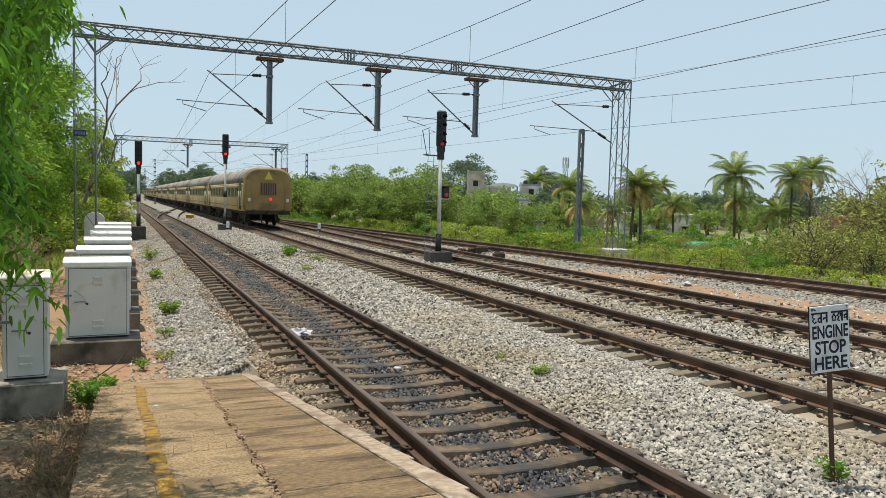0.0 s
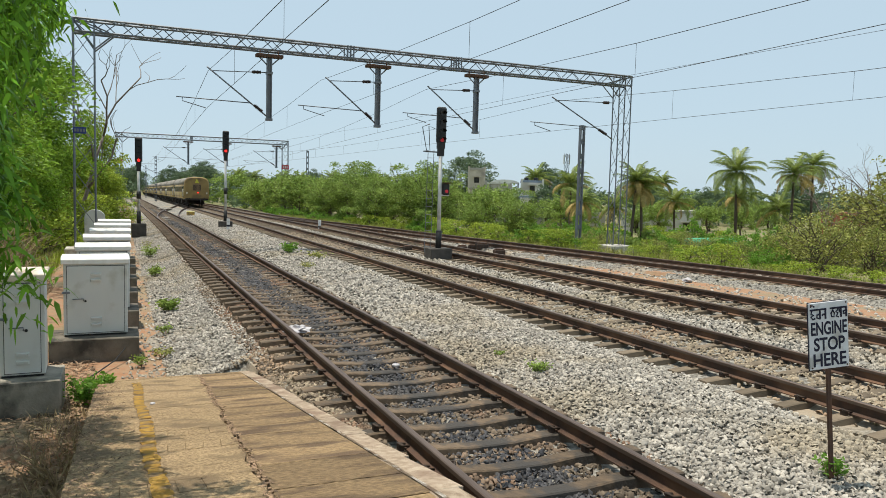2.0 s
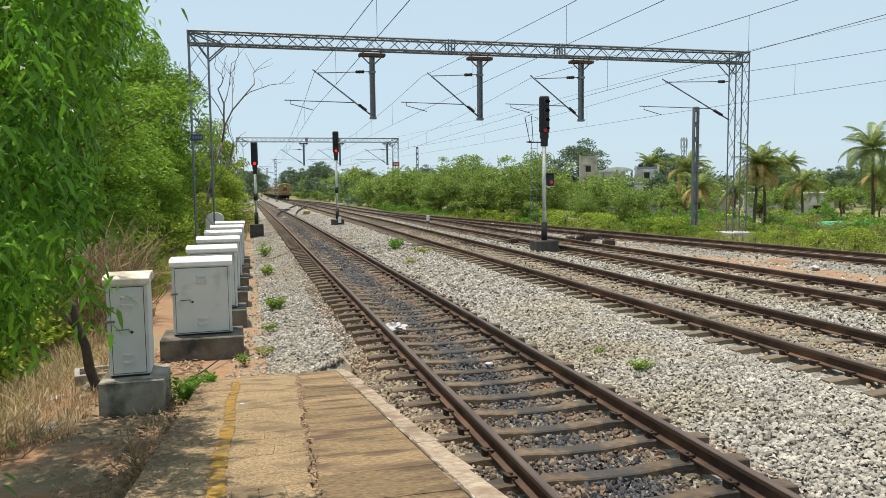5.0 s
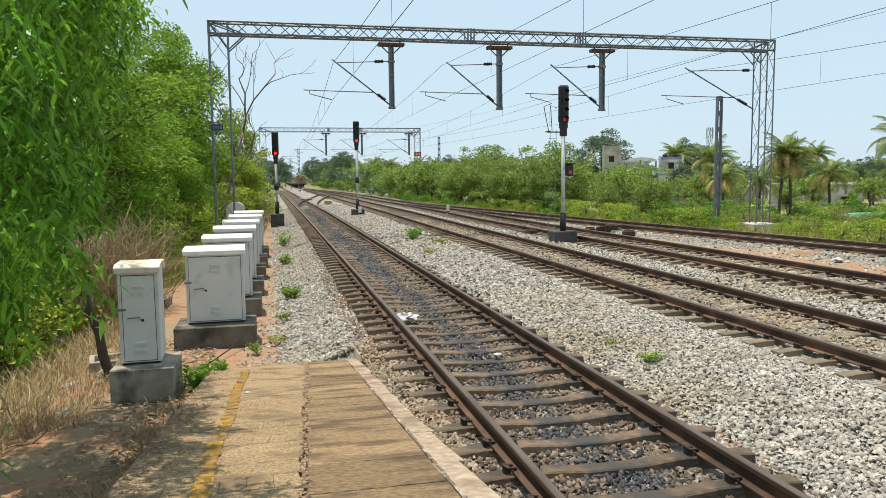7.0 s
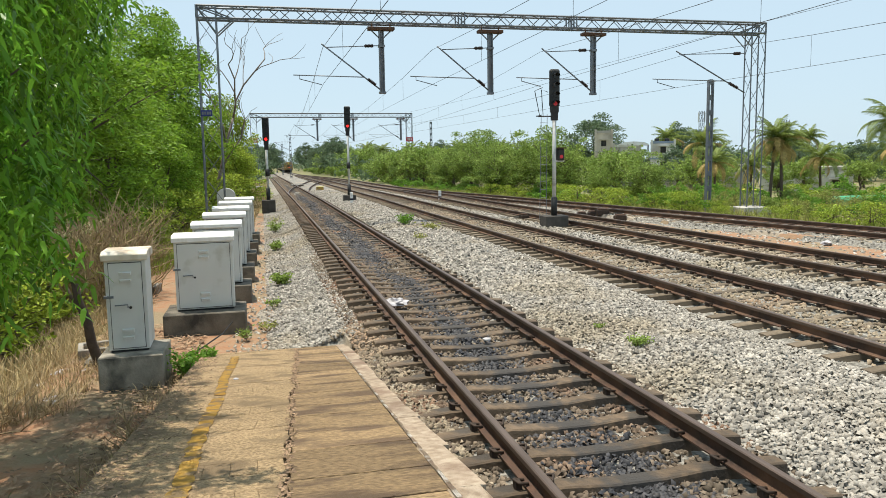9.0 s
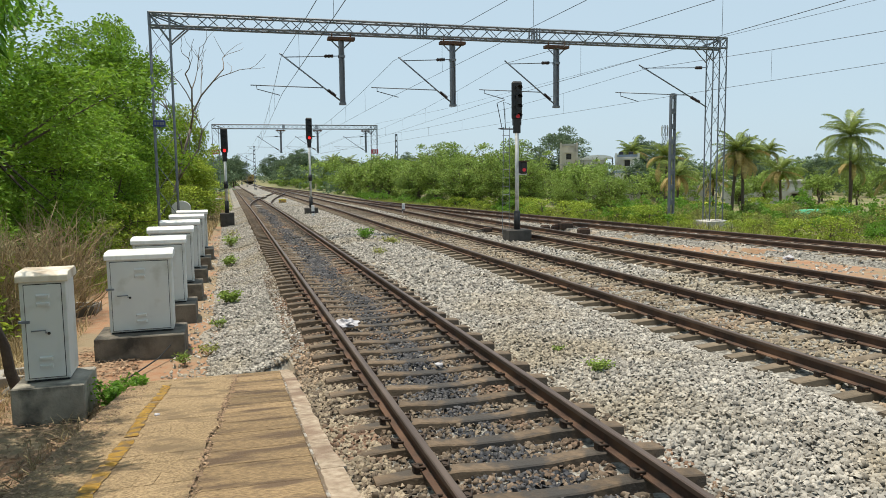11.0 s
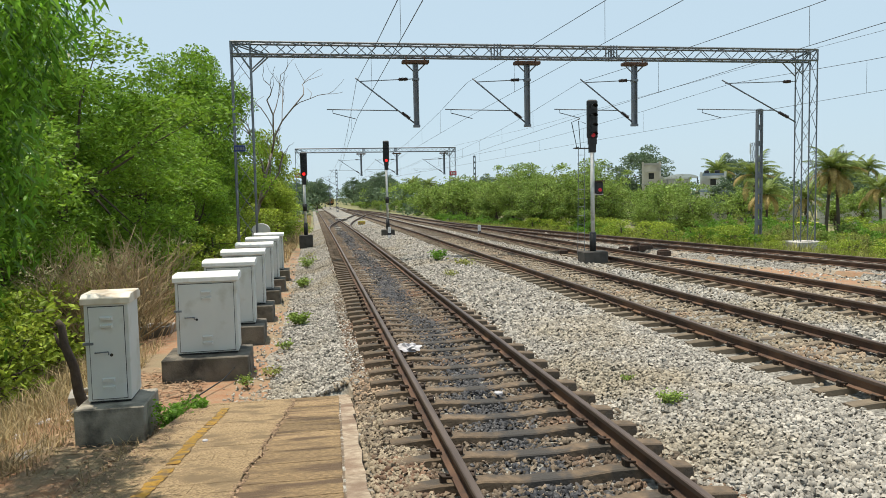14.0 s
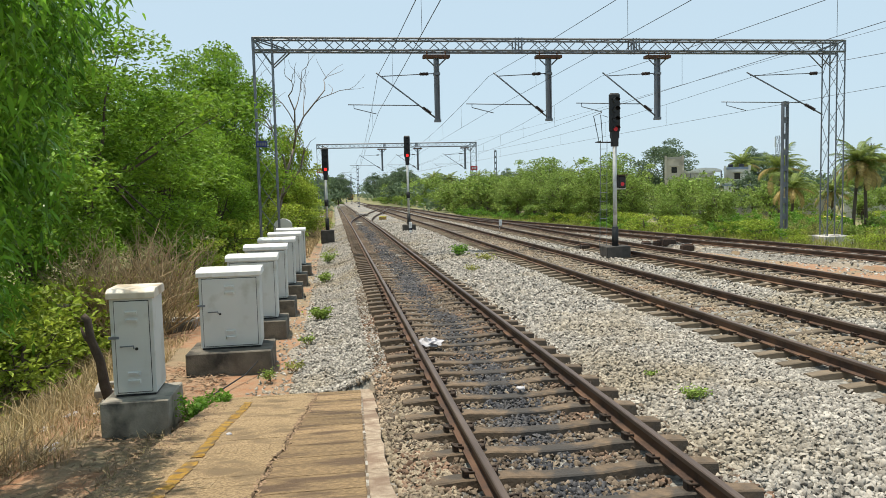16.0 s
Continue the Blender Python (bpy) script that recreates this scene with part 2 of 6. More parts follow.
M_LEAF_BUSH = leaf_mat("bush_leaf", (0.275, 0.36, 0.075), (0.18, 0.27, 0.055), 0.32, 0.55)
M_LEAF_DRY = leaf_mat("dusty_scrub_leaf", (0.33, 0.325, 0.085), (0.22, 0.245, 0.065), 0.3, 0.55)
M_LEAF_FRESH = leaf_mat("fresh_weed_leaf", (0.17, 0.32, 0.04), (0.11, 0.23, 0.03), 0.5, 0.35)
M_STRAW = leaf_mat("dry_straw", (0.43, 0.33, 0.18), (0.31, 0.23, 0.125), 0.2, 0.4, 0.9)
M_TWIG = mat("dry_brushwood", (0.41, 0.31, 0.175), (0.26, 0.19, 0.11), 8.0, 0.95, island=0.3)
M_PALM = leaf_mat("palm_leaflet", (0.24, 0.29, 0.07), (0.16, 0.22, 0.055), 0.35, 0.4, 0.42)
M_PALM_DRY = leaf_mat("yellowed_palm_leaflet", (0.50, 0.38, 0.14), (0.38, 0.27, 0.10), 0.35, 0.3, 0.6)
M_WALL_WHITE = mat("white_house_wall", (0.66, 0.65, 0.61), (0.58, 0.57, 0.53), 0.6, 0.85, c3=(0.42, 0.40, 0.36), scale3=0.35, amount3=0.35)
M_WALL_BLUE = mat("blue_parapet_paint", (0.25, 0.30, 0.38), (0.20, 0.25, 0.33), 0.6, 0.8)
M_WALL_GREY = mat("grey_house_wall", (0.42, 0.40, 0.35), (0.34, 0.32, 0.28), 0.6, 0.85)
M_WALL_CREAM = mat("cream_house_wall", (0.55, 0.50, 0.40), (0.46, 0.41, 0.33), 0.6, 0.85, c3=(0.33, 0.30, 0.25), scale3=0.4, amount3=0.4)
M_TERRACOTTA = mat("terracotta_roof", (0.42, 0.16, 0.09), (0.33, 0.12, 0.07), 2.0, 0.85)
M_NET = mat("green_shade_net", (0.10, 0.42, 0.22), (0.08, 0.34, 0.18), 2.0, 0.7)
M_YCLOTH = mat("yellow_sheet", (0.62, 0.56, 0.06), (0.52, 0.48, 0.06), 2.0, 0.7)
M_PLASTIC = mat("white_plastic_litter", (0.52, 0.49, 0.50), (0.36, 0.34, 0.35), 9.0, 0.5)
M_HILL = mat("far_wooded_hill", (0.10, 0.15, 0.085), (0.07, 0.11, 0.07), 0.05, 0.95, c3=(0.14, 0.19, 0.11), scale3=0.02, where="World")


# ---- mesh helpers ----
def part(name, bm, material, parent=None, label=""):
    """Links a bmesh (or a mesh) as one object, under a parent if given."""
    if isinstance(bm, bmesh.types.BMesh):
        me = bpy.data.meshes.new(name)
        bm.to_mesh(me)
        bm.free()
    else:
        me = bm
    for one in (material if isinstance(material, (list, tuple)) else [material]):
        if one.name not in [x.name for x in me.materials if x]:
            me.materials.append(one)
    ob = new(name, me)
    if parent:
        ob.parent = parent
    if label:
        ob["label"] = label
    return ob


def thing(name, m, label, category, group="", kind=""):
    ob = new(name)
    ob.empty_display_size = 0.2
    ob.matrix_basis = m
    return tagged(ob, label, category, group, kind)


def box(x0, x1, y0, y1, z0, z1, bevel=0.0, bm=None):
    own = bm is None
    bm = bm or bmesh.new()
    r = bmesh.ops.create_cube(bm, size=1)
    for v in r["verts"]:
        v.co = Vector(((x0 + x1) / 2 + v.co.x * (x1 - x0), (y0 + y1) / 2 + v.co.y * (y1 - y0), (z0 + z1) / 2 + v.co.z * (z1 - z0)))
    if bevel and own:
        bmesh.ops.bevel(bm, geom=bm.edges[:], offset=bevel, segments=1, affect="EDGES")
    return bm


def tube(points, radius, sides=6, bm=None, r_end=None):
    """A round bar along a polyline, tapering to r_end."""
    bm = bm or bmesh.new()
    pts = [Vector(p) for p in points]
    rings = []
    n = len(pts)
    for i, p in enumerate(pts):
        d = (pts[min(i + 1, n - 1)] - pts[max(i - 1, 0)]).normalized()
        a = d.cross(Vector((0.31, 0.17, 0.93)))
        if a.length < 0.05:
            a = d.cross(Vector((1, 0, 0)))
        a.normalize()
        c = d.cross(a)
        r = radius if r_end is None else radius + (r_end - radius) * i / (n - 1)
        rings.append([bm.verts.new(p + (a * math.cos(k * math.tau / sides) + c * math.sin(k * math.tau / sides)) * r) for k in range(sides)])
    for i in range(n - 1):
        for k in range(sides):
            f = bm.faces.new((rings[i][k], rings[i][(k + 1) % sides], rings[i + 1][(k + 1) % sides], rings[i + 1][k]))
            f.smooth = sides > 4
    bm.faces.new(rings[0][::-1])
    bm.faces.new(rings[-1])
    return bm


def sweep(profile, path, closed=True, bm=None):
    """A profile of (across, up) swept along a list of (x, y, z), kept upright."""
    bm = bm or bmesh.new()
    n = len(path)
    rows = []
    for i in range(n):
        p = Vector(path[i])
        d = Vector(path[min(i + 1, n - 1)]) - Vector(path[max(i - 1, 0)])
        s = Vector((d.y, -d.x, 0)).normalized()
        rows.append([bm.verts.new(p + s * a + Vector((0, 0, b))) for a, b in profile])
    k = len(profile)
    for i in range(n - 1):
        for j in range(k if closed else k - 1):
            bm.faces.new((rows[i][j], rows[i + 1][j], rows[i + 1][(j + 1) % k], rows[i][(j + 1) % k]))
    if closed:
        bm.faces.new(rows[0])
        bm.faces.new(rows[-1][::-1])
    bmesh.ops.recalc_face_normals(bm, faces=bm.faces[:])
    return bm


def bulk(name, verts, faces):
    """A mesh of many alike polygons from arrays."""
    me = bpy.data.meshes.new(name)
    verts = np.asarray(verts, dtype=np.float32).reshape(-1, 3)
    faces = np.asarray(faces, dtype=np.int32)
    k = faces.shape[1]
    me.vertices.add(len(verts))
    me.vertices.foreach_set("co", verts.ravel())
    me.loops.add(faces.size)
    me.loops.foreach_set("vertex_index", faces.ravel())
    me.polygons.add(len(faces))
    me.polygons.foreach_set("loop_start", np.arange(0, faces.size, k, dtype=np.int32))
    me.update(calc_edges=True)
    me.validate()
    me.shade_flat()
    return me


def leaves(name, centres, length, width, rng, droop=0.3, bend=0.0, rich=False, up_bias=0.5):
    """Single leaves at the centres, turned by chance, drooping, their faces mostly to the sky."""
    c = np.asarray(centres, dtype=np.float64)
    n = len(c)
    az = rng.uniform(0, math.tau, n)
    el = rng.normal(-droop, 0.45, n)
    d = np.stack([np.cos(az) * np.cos(el), np.sin(az) * np.cos(el), np.sin(el)], 1)
    u = rng.normal(size=(n, 3)) + np.array([0, 0, up_bias])
    s = np.cross(d, u)
    s /= np.linalg.norm(s, axis=1, keepdims=True) + 1e-9
    k = rng.uniform(0.65, 1.35, (n, 1))
    l, w = length * k, width * k
    up = np.cross(s, d)
    if rich:
        cz = np.array([[0, 0, -1.0]])
        v = np.stack([c - d * 0, c + d * l * 0.33 + s * w * 0.5, c + d * l * 0.33 - s * w * 0.5,
                      c + d * l * 0.7 + s * w * 0.4 + cz * l * bend * 0.45, c + d * l * 0.7 - s * w * 0.4 + cz * l * bend * 0.45, c + d * l + cz * l * bend], 1)
        idx = np.array([[0, 1, 2], [1, 3, 2], [2, 3, 4], [3, 5, 4]])
        f = (np.arange(n)[:, None, None] * 6 + idx[None]).reshape(-1, 3)
    elif length > 0.25:
        v = np.stack([c - d * l * 0.5, c + s * w * 0.7, c + d * l * 0.45 - s * w * 0.35], 1)
        f = np.arange(n)[:, None] * 3 + np.arange(3)[None]
    else:
        v = np.stack([c - d * l * 0.5, c + s * w * 0.5 + up * w * 0.15, c + d * l * 0.5, c - s * w * 0.5 + up * w * 0.15], 1)
        f = (np.arange(n)[:, None] * 4 + np.arange(4)[None])
    return bulk(name, v.reshape(-1, 3), f)


def flat_leaves(name, centres, length, width, rng):
    """Fallen leaves lying nearly flat."""
    c = np.asarray(centres, dtype=np.float64)
    n = len(c)
    az = rng.uniform(0, math.tau, n)
    k = rng.uniform(0.5, 1.4, (n, 1))
    d = np.stack([np.cos(az), np.sin(az), rng.normal(0, 0.18, n)], 1) * length * 0.5 * k
    s = np.stack([-np.sin(az), np.cos(az), rng.normal(0, 0.25, n)], 1) * width * 0.5 * k
    return bulk(name, np.stack([c - d, c - s, c + d, c + s], 1).reshape(-1, 3), np.arange(n)[:, None] * 4 + np.arange(4)[None])


def lathe(p0, p1, radii, sides=8):
    """One turned piece along p0-p1 with the radii spaced evenly."""
    bm = bmesh.new()
    a, b = Vector(p0), Vector(p1)
    d = (b - a).normalized()
    u = d.cross(Vector((0.2, 0.97, 0.1))).normalized()
    w = d.cross(u)
    n = len(radii)
    rings = [[bm.verts.new(a + (b - a) * (i / (n - 1)) + (u * math.cos(k * math.tau / sides) + w * math.sin(k * math.tau / sides)) * r) for k in range(sides)] for i, r in enumerate(radii)]
    for i in range(n - 1):
        for k in range(sides):
            bm.faces.new((rings[i][k], rings[i][(k + 1) % sides], rings[i + 1][(k + 1) % sides], rings[i + 1][k]))
    bm.faces.new(rings[0][::-1])
    bm.faces.new(rings[-1])
    bmesh.ops.recalc_face_normals(bm, faces=bm.faces[:])
    return bm


def grade(y):
    """The line falls gently away from the platform."""
    return -0.005 * max(0.0, y - 50)


def ground_z(x, y):
    z = -0.62
    if x < -2.6:
        z -= 0.75 * min(1, (-2.6 - x) / 3.0)
    if x > 22.0 + max(0, (20 - y)) * 0.0:
        z -= 0.95 * min(1, (x - 22.0) / 5.0)
    return z + grade(y)


# ---- ground ----
def axis(dense0, dense1, step, far):
    a = list(np.arange(dense0, dense1 + 1e-6, step))
    g, s = [], step
    p = dense1
    while p < far:
        s *= 1.35
        p += s
        g.append(p)
    h, s, p = [], step, dense0
    while p > -far:
        s *= 1.35
        p -= s
        h.append(p)
    return h[::-1] + a + g


def ground():
    xs, ys = axis(-12, 30, 0.5, 3000), axis(-6, 60, 0.75, 3000)
    v = []
    for y in ys:
        for x in xs:
            bumpy = 0.05 if (x < -0.6 or x > 22) else 0.0
            v.append((x, y, ground_z(x, min(y, 260)) + bumpy * (noise.noise((x * 0.9, y * 0.9, 0)) + 0.6 * noise.noise((x * 2.3, y * 2.3, 4)))))
    nx = len(xs)
    f = [(j * nx + i, j * nx + i + 1, (j + 1) * nx + i + 1, (j + 1) * nx + i) for j in range(len(ys) - 1) for i in range(nx - 1)]
    me = bulk("ground", v, f)
    me.materials.append(M_SOIL)
    me.materials.append(M_FIELD)
    grassy = []
    for q in f:
        x, y = v[q[0]][0], v[q[0]][1]
        e = 0.9 * noise.noise((x * 0.5, y * 0.3, 5))
        grassy.append(1 if x < -3.6 + e or x > 23 + e or y > 44 + 6 * e or y < -5 else 0)
    me.polygons.foreach_set("material_index", grassy)
    ob = part("ground", me, M_SOIL)
    tagged(ob, "bare red soil with dry grass beside the railway", "ground", kind="structure")


# ---- tracks ----
T1X, T2X = 2.874, 8.40


def line1(y):
    return T1X


def line2(y):
    x = T2X + 0.006 * max(0, y - 40)
    return x


def line3(y):
    a = 12.95 - 0.024 * (y - 8)
    if y > 40:
        a = 12.18 + 0.004 * (y - 40)
    b = line2(y)
    t = min(1, max(0, (y - 110) / 110))
    t = t * t * (3 - 2 * t)
    return a + (b + 0.02 - a) * t


def line4(y):
    a = 21.9 - 0.155 * y
    if y > 35:
        a = 16.475 - 0.155 * (y - 35) + 0.0011 * (y - 35) ** 2
    t = min(1, max(0, (y - 45) / 60))
    t = t * t * (3 - 2 * t)
    return a + (line3(y) - 0.04 - a) * t


def turnout(y):
    """The turnout curve from the first line towards the second."""
    t = min(1, max(0, (y - 57) / 80))
    t = t * t * (3 - 2 * t)
    return T1X + (line2(y) + 0.03 - T1X) * t


RAIL_FOOT = [(-0.075, -0.172), (0.075, -0.172), (0.075, -0.158), (0.012, -0.14), (0.010, -0.045), (-0.010, -0.045), (-0.012, -0.14), (-0.075, -0.158)]
RAIL_HEAD = [(-0.036, -0.046), (0.036, -0.046), (0.036, -0.008), (0.026, 0.0), (-0.026, 0.0), (-0.036, -0.008)]


def track(line, y0, y1, label, seats, sleeper_mesh, far_from=100, first=0.0):
    t = thing("railway_track", pose(0, 0, 0), label, "railway track", "railway tracks", "structure")
    ys = np.concatenate([np.arange(y0, min(60, y1), 4.0), np.arange(max(60, y0), y1 + 0.1, 5.0)])
    for side in (-0.874, 0.874):
        path = [(line(y) + side, y, grade(y)) for y in ys]
        part("rail", sweep(RAIL_FOOT, path), M_RAIL, t, "rusty steel rail")
        part("rail_head", sweep(RAIL_HEAD, path), M_HEAD, t, "worn running surface of the rail")
    r = random.Random(int(y0 * 7 + y1))
    rest = bmesh.new()
    y = y0 + 0.3 + first
    while y < min(y1, 190):
        slope = (line(y + 0.5) - line(y - 0.5))
        m = pose(line(y) + r.uniform(-0.025, 0.025), y + r.uniform(-0.015, 0.015), -0.185 + grade(y), 0, 0, math.degrees(-math.atan(slope)) + r.uniform(-0.5, 0.5))
        if y < far_from:
            s = new("sleeper", sleeper_mesh)
            s.parent = t
            s.matrix_basis = m
            if seats[0] < y < seats[1]:
                for cx in (-0.985, -0.763, 0.763, 0.985):
                    c = new("rail_clip", CLIP)
                    c.parent = s
                    c.matrix_basis = pose(cx, 0, 0.0, 0, 0, 0 if cx in (-0.763, 0.985) else 180)
        else:
            b = box(-1.375, 1.375, -0.11, 0.11, -0.2, 0.0)
            b.transform(m)
            me = bpy.data.meshes.new("tmp")
            b.to_mesh(me)
            b.free()
            rest.from_mesh(me)
            bpy.data.meshes.remove(me)
        y += 0.65
    if len(rest.verts):
        tagged(part("far_sleepers", rest, M_SLEEPER, t), kind="stuff")
    else:
        rest.free()
    return t


def sleeper_shape(material):
    """A prestressed sleeper: deep at the seats, waisted in the middle."""
    bm = bmesh.new()
    secs = [(-1.375, -0.025), (-1.05, 0.0), (-0.6, 0.0), (-0.25, -0.03), (0.25, -0.03), (0.6, 0.0), (1.05, 0.0), (1.375, -0.025)]
    rows = []
    for x, top in secs:
        rows.append([bm.verts.new((x, -0.135, -0.24)), bm.verts.new((x, 0.135, -0.24)), bm.verts.new((x, 0.092, top - 0.012)), bm.verts.new((x, 0.075, top)), bm.verts.new((x, -0.075, top)), bm.verts.new((x, -0.092, top - 0.012))])
    for a, b in zip(rows, rows[1:]):
        for j in range(6):
            bm.faces.new((a[j], b[j], b[(j + 1) % 6], a[(j + 1) % 6]))
    bm.faces.new(rows[0])
    bm.faces.new(rows[-1][::-1])
    bmesh.ops.recalc_face_normals(bm, faces=bm.faces[:])
    me = bpy.data.meshes.new("sleeper")
    bm.to_mesh(me)
    bm.free()
    me.materials.append(material)
    return me


def clip_shape():
    """A bent spring clip on its cast lug."""
    bm = tube([(-0.05, -0.055, 0.035), (0.03, -0.055, 0.05), (0.055, 0.0, 0.075), (0.03, 0.05, 0.06), (-0.055, 0.045, 0.045)], 0.013, 5)
    box(-0.005, 0.05, -0.035, 0.035, 0.0, 0.055, bm=bm)
    me = bpy.data.meshes.new("rail_clip")
    bm.to_mesh(me)
    bm.free()
    me.materials.append(M_CLIP)
    return me


def bed_z(x, y):
    """Top of the ballast."""
    z = -0.30
    if x < 1.45:
        z = -0.33 - 0.23 * min(1, (1.45 - x) / 0.7)
        if x < 0.5:
            z -= 0.06 * min(1, (0.5 - x) / 0.4)
        if y < 10.6 and x > 0.9:
            # filled level with the sleepers beside the platform
            z += (-0.27 - z) * min(1, (10.6 - y) / 2.5)
    elif x < 4.2:
        # cribs empty near the platform end, filled to the sleeper tops further off
        z = -0.285 + 0.055 * min(1, max(0, (y - 7) / 14))
        if x < 2.0:
            low = -0.33 + 0.08 * min(1, max(0, (12 - y) / 3.5))
            z = low + (z - low) * (x - 1.45) / 0.55
        elif x > 3.75:
            z = z + (-0.34 - z) * (x - 3.75) / 0.45
    elif x < 7.0:
        z = -0.34 + 0.12 * math.sin((x - 4.2) / 2.8 * math.pi) + 0.065 * (x - 4.2) / 2.8
    elif x > 14.4:
        z = -0.34
        if abs(x - line4(y)) < 1.75:
            z = -0.215
    else:
        z = -0.235
        for c in (line2(y), line3(y)):
            if abs(x - c) < 0.8:
                z = -0.236
            elif c - 1.6 < x < c:
                z = -0.275
    dx4 = x - line4(y)
    if dx4 > 1.5:
        z = -0.34 - 0.3 * min(1, (dx4 - 1.5) / 1.6)
    return z + 0.03 * noise.noise((x * 1.1, y * 1.1, 2)) + grade(y)


def ballast():
    ys = list(np.arange(-6, 40, 0.5)) + list(np.arange(40, 130, 1.5)) + list(np.arange(130, 420, 10.0))
    v, f = [], []
    for y in ys:
        left = -0.1 + 0.3 * noise.noise((0, y * 0.5, 7)) + 0.1 * noise.noise((0, y * 2.1, 3)) + min(0.9, max(0.0, (y - 42) * 0.035))
        right = line4(y) + 2.9 + 0.3 * noise.noise((3, y * 0.3, 7))
        for i in range(181):
            x = left + (right - left) * i / 180
            z = bed_z(x, y) if 0 < i < 180 else ground_z(x, y) - 0.03
            if y < 11.9 and x < 0.98 + 0.024 * (y - 3.0):
                z = -0.8
            v.append((x, y, z))
    for j in range(len(ys) - 1):
        for i in range(180):
            f.append((j * 181 + i, j * 181 + i + 1, (j + 1) * 181 + i + 1, (j + 1) * 181 + i))
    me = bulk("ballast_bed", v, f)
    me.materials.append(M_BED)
    me.materials.append(M_SOIL)
    dirt = []
    for q in f:
        x, y = (v[q[0]][0] + v[q[1]][0]) / 2, v[q[0]][1]
        e = 0.5 * noise.noise((x * 1.3, y * 0.5, 9))
        dirt.append(1 if y < 42 and line3(y) + 1.9 + e < x < line4(y) - 2.0 - e * 2 else 0)
    me.polygons.foreach_set("material_index", dirt)
    tagged(part("ballast_bed", me, M_BED), "bed of grey crushed stone ballast under the tracks", "ballast", kind="structure")


def stones(name, n, area, size, material, label, rng, keep=None, lift=0.3):
    """Loose angular stones scattered over the bed."""
    x0, x1, y0, y1 = area
    # more of them towards the near end
    u = rng.random(n)
    ys = y0 + (y1 - y0) * u ** 1.5
    xs = rng.uniform(x0, x1, n)
    if keep:
        ok = np.array([keep(a, b) for a, b in zip(xs, ys)])
        xs, ys = xs[ok], ys[ok]
    n = len(xs)
    zs = np.array([bed_z(a, b) for a, b in zip(xs, ys)])
    base = np.array([(-1, -0.7, -0.6), (0.9, -0.9, -0.5), (1.1, 0.6, -0.6), (-0.7, 1, -0.5), (-0.6, -0.6, 0.6), (0.6, -0.5, 0.8), (0.5, 0.7, 0.55), (-0.5, 0.4, 0.9)])
    q = base[None] * (1 + rng.uniform(-0.32, 0.32, (n, 8, 3)))
    sc = size * rng.uniform(0.55, 1.25, (n, 1, 1)) * rng.uniform(0.7, 1.1, (n, 1, 3)) * np.array([1.22, 0.88, 0.82])
    q = q * sc
    a, b, c = rng.uniform(0, math.tau, n), rng.normal(0, 0.6, n), rng.normal(0, 0.6, n)
    ca, sa, cb, sb, cc, sn = np.cos(a), np.sin(a), np.cos(b), np.sin(b), np.cos(c), np.sin(c)
    x, y, z = q[..., 0], q[..., 1], q[..., 2]
    y, z = y * cb[:, None] - z * sb[:, None], y * sb[:, None] + z * cb[:, None]
    x, z = x * cc[:, None] + z * sn[:, None], -x * sn[:, None] + z * cc[:, None]
    x, y = x * ca[:, None] - y * sa[:, None], x * sa[:, None] + y * ca[:, None]
    v = np.stack([x + xs[:, None], y + ys[:, None], z + (zs + size * lift * rng.uniform(-0.4, 1.3, n))[:, None]], 2)
    quad = np.array([[4, 5, 6, 7], [0, 1, 5, 4], [1, 2, 6, 5], [2, 3, 7, 6], [3, 0, 4, 7]])
    f = (np.arange(n)[:, None, None] * 8 + quad[None]).reshape(-1, 4)
    me = bulk(name, v.reshape(-1, 3), f)
    me.shade_smooth()
    return tagged(part(name, me, material), label, "ballast stones", kind="stuff")


def on_bed(x, y):
    if y < 11.9 and x < 1.06 + 0.024 * (y - 3.0):
        return False
    if x > line4(y) + 2.4:
        return False
    if line3(y) + 1.9 < x < line4(y) - 2.0 and rng.random() < 0.45:
        return False
    for c in (T1X, T2X, line3(y)):
        if abs(x - c) < (1.38 if y > 12.2 else 1.1):
            return False
    return True


ground()
ballast()
CLIP = clip_shape()
SLEEPER, SLEEPER_OILY = sleeper_shape(M_SLEEPER), sleeper_shape(M_SLEEPER_OILY)
track(line1, -8, 300, "rusty broad gauge track on concrete sleepers beside the platform", (2, 22), SLEEPER_OILY)
track(line2, -6, 520, "rusty broad gauge track on which the train leaves", (2, 22), SLEEPER)
track(line3, -4, 220, "rusty broad gauge track on concrete sleepers in ballast", (6, 16), SLEEPER)
track(line4, 0, 105, "dark rusty siding track beside the bushes", (90, 91), SLEEPER)
rng = np.random.default_rng(4)
stones("ballast_stones", 40000, (4.2, 7.1, 2.5, 15), 0.028, M_STONE, "loose pale grey angular stones between two tracks", rng, on_bed, 1.0)
stones("ballast_stones", 20000, (4.2, 7.1, 14, 75), 0.04, M_STONE, "loose pale grey angular stones between two tracks", rng, on_bed, 0.8)
stones("ballast_stones", 13000, (9.6, 11.7, 7, 65), 0.042, M_STONE, "loose pale grey angular stones beside the far tracks", rng, on_bed, 0.8)
stones("ballast_stones", 9000, (13.6, 22, 8, 50), 0.045, M_STONE, "loose dusty stones beside the siding", rng, on_bed)
stones("ballast_stones", 9000, (1.0, 1.75, 2.5, 12.2), 0.027, M_STONE_DUST, "loose dusty stones along the platform edge", rng, on_bed, 0.8)
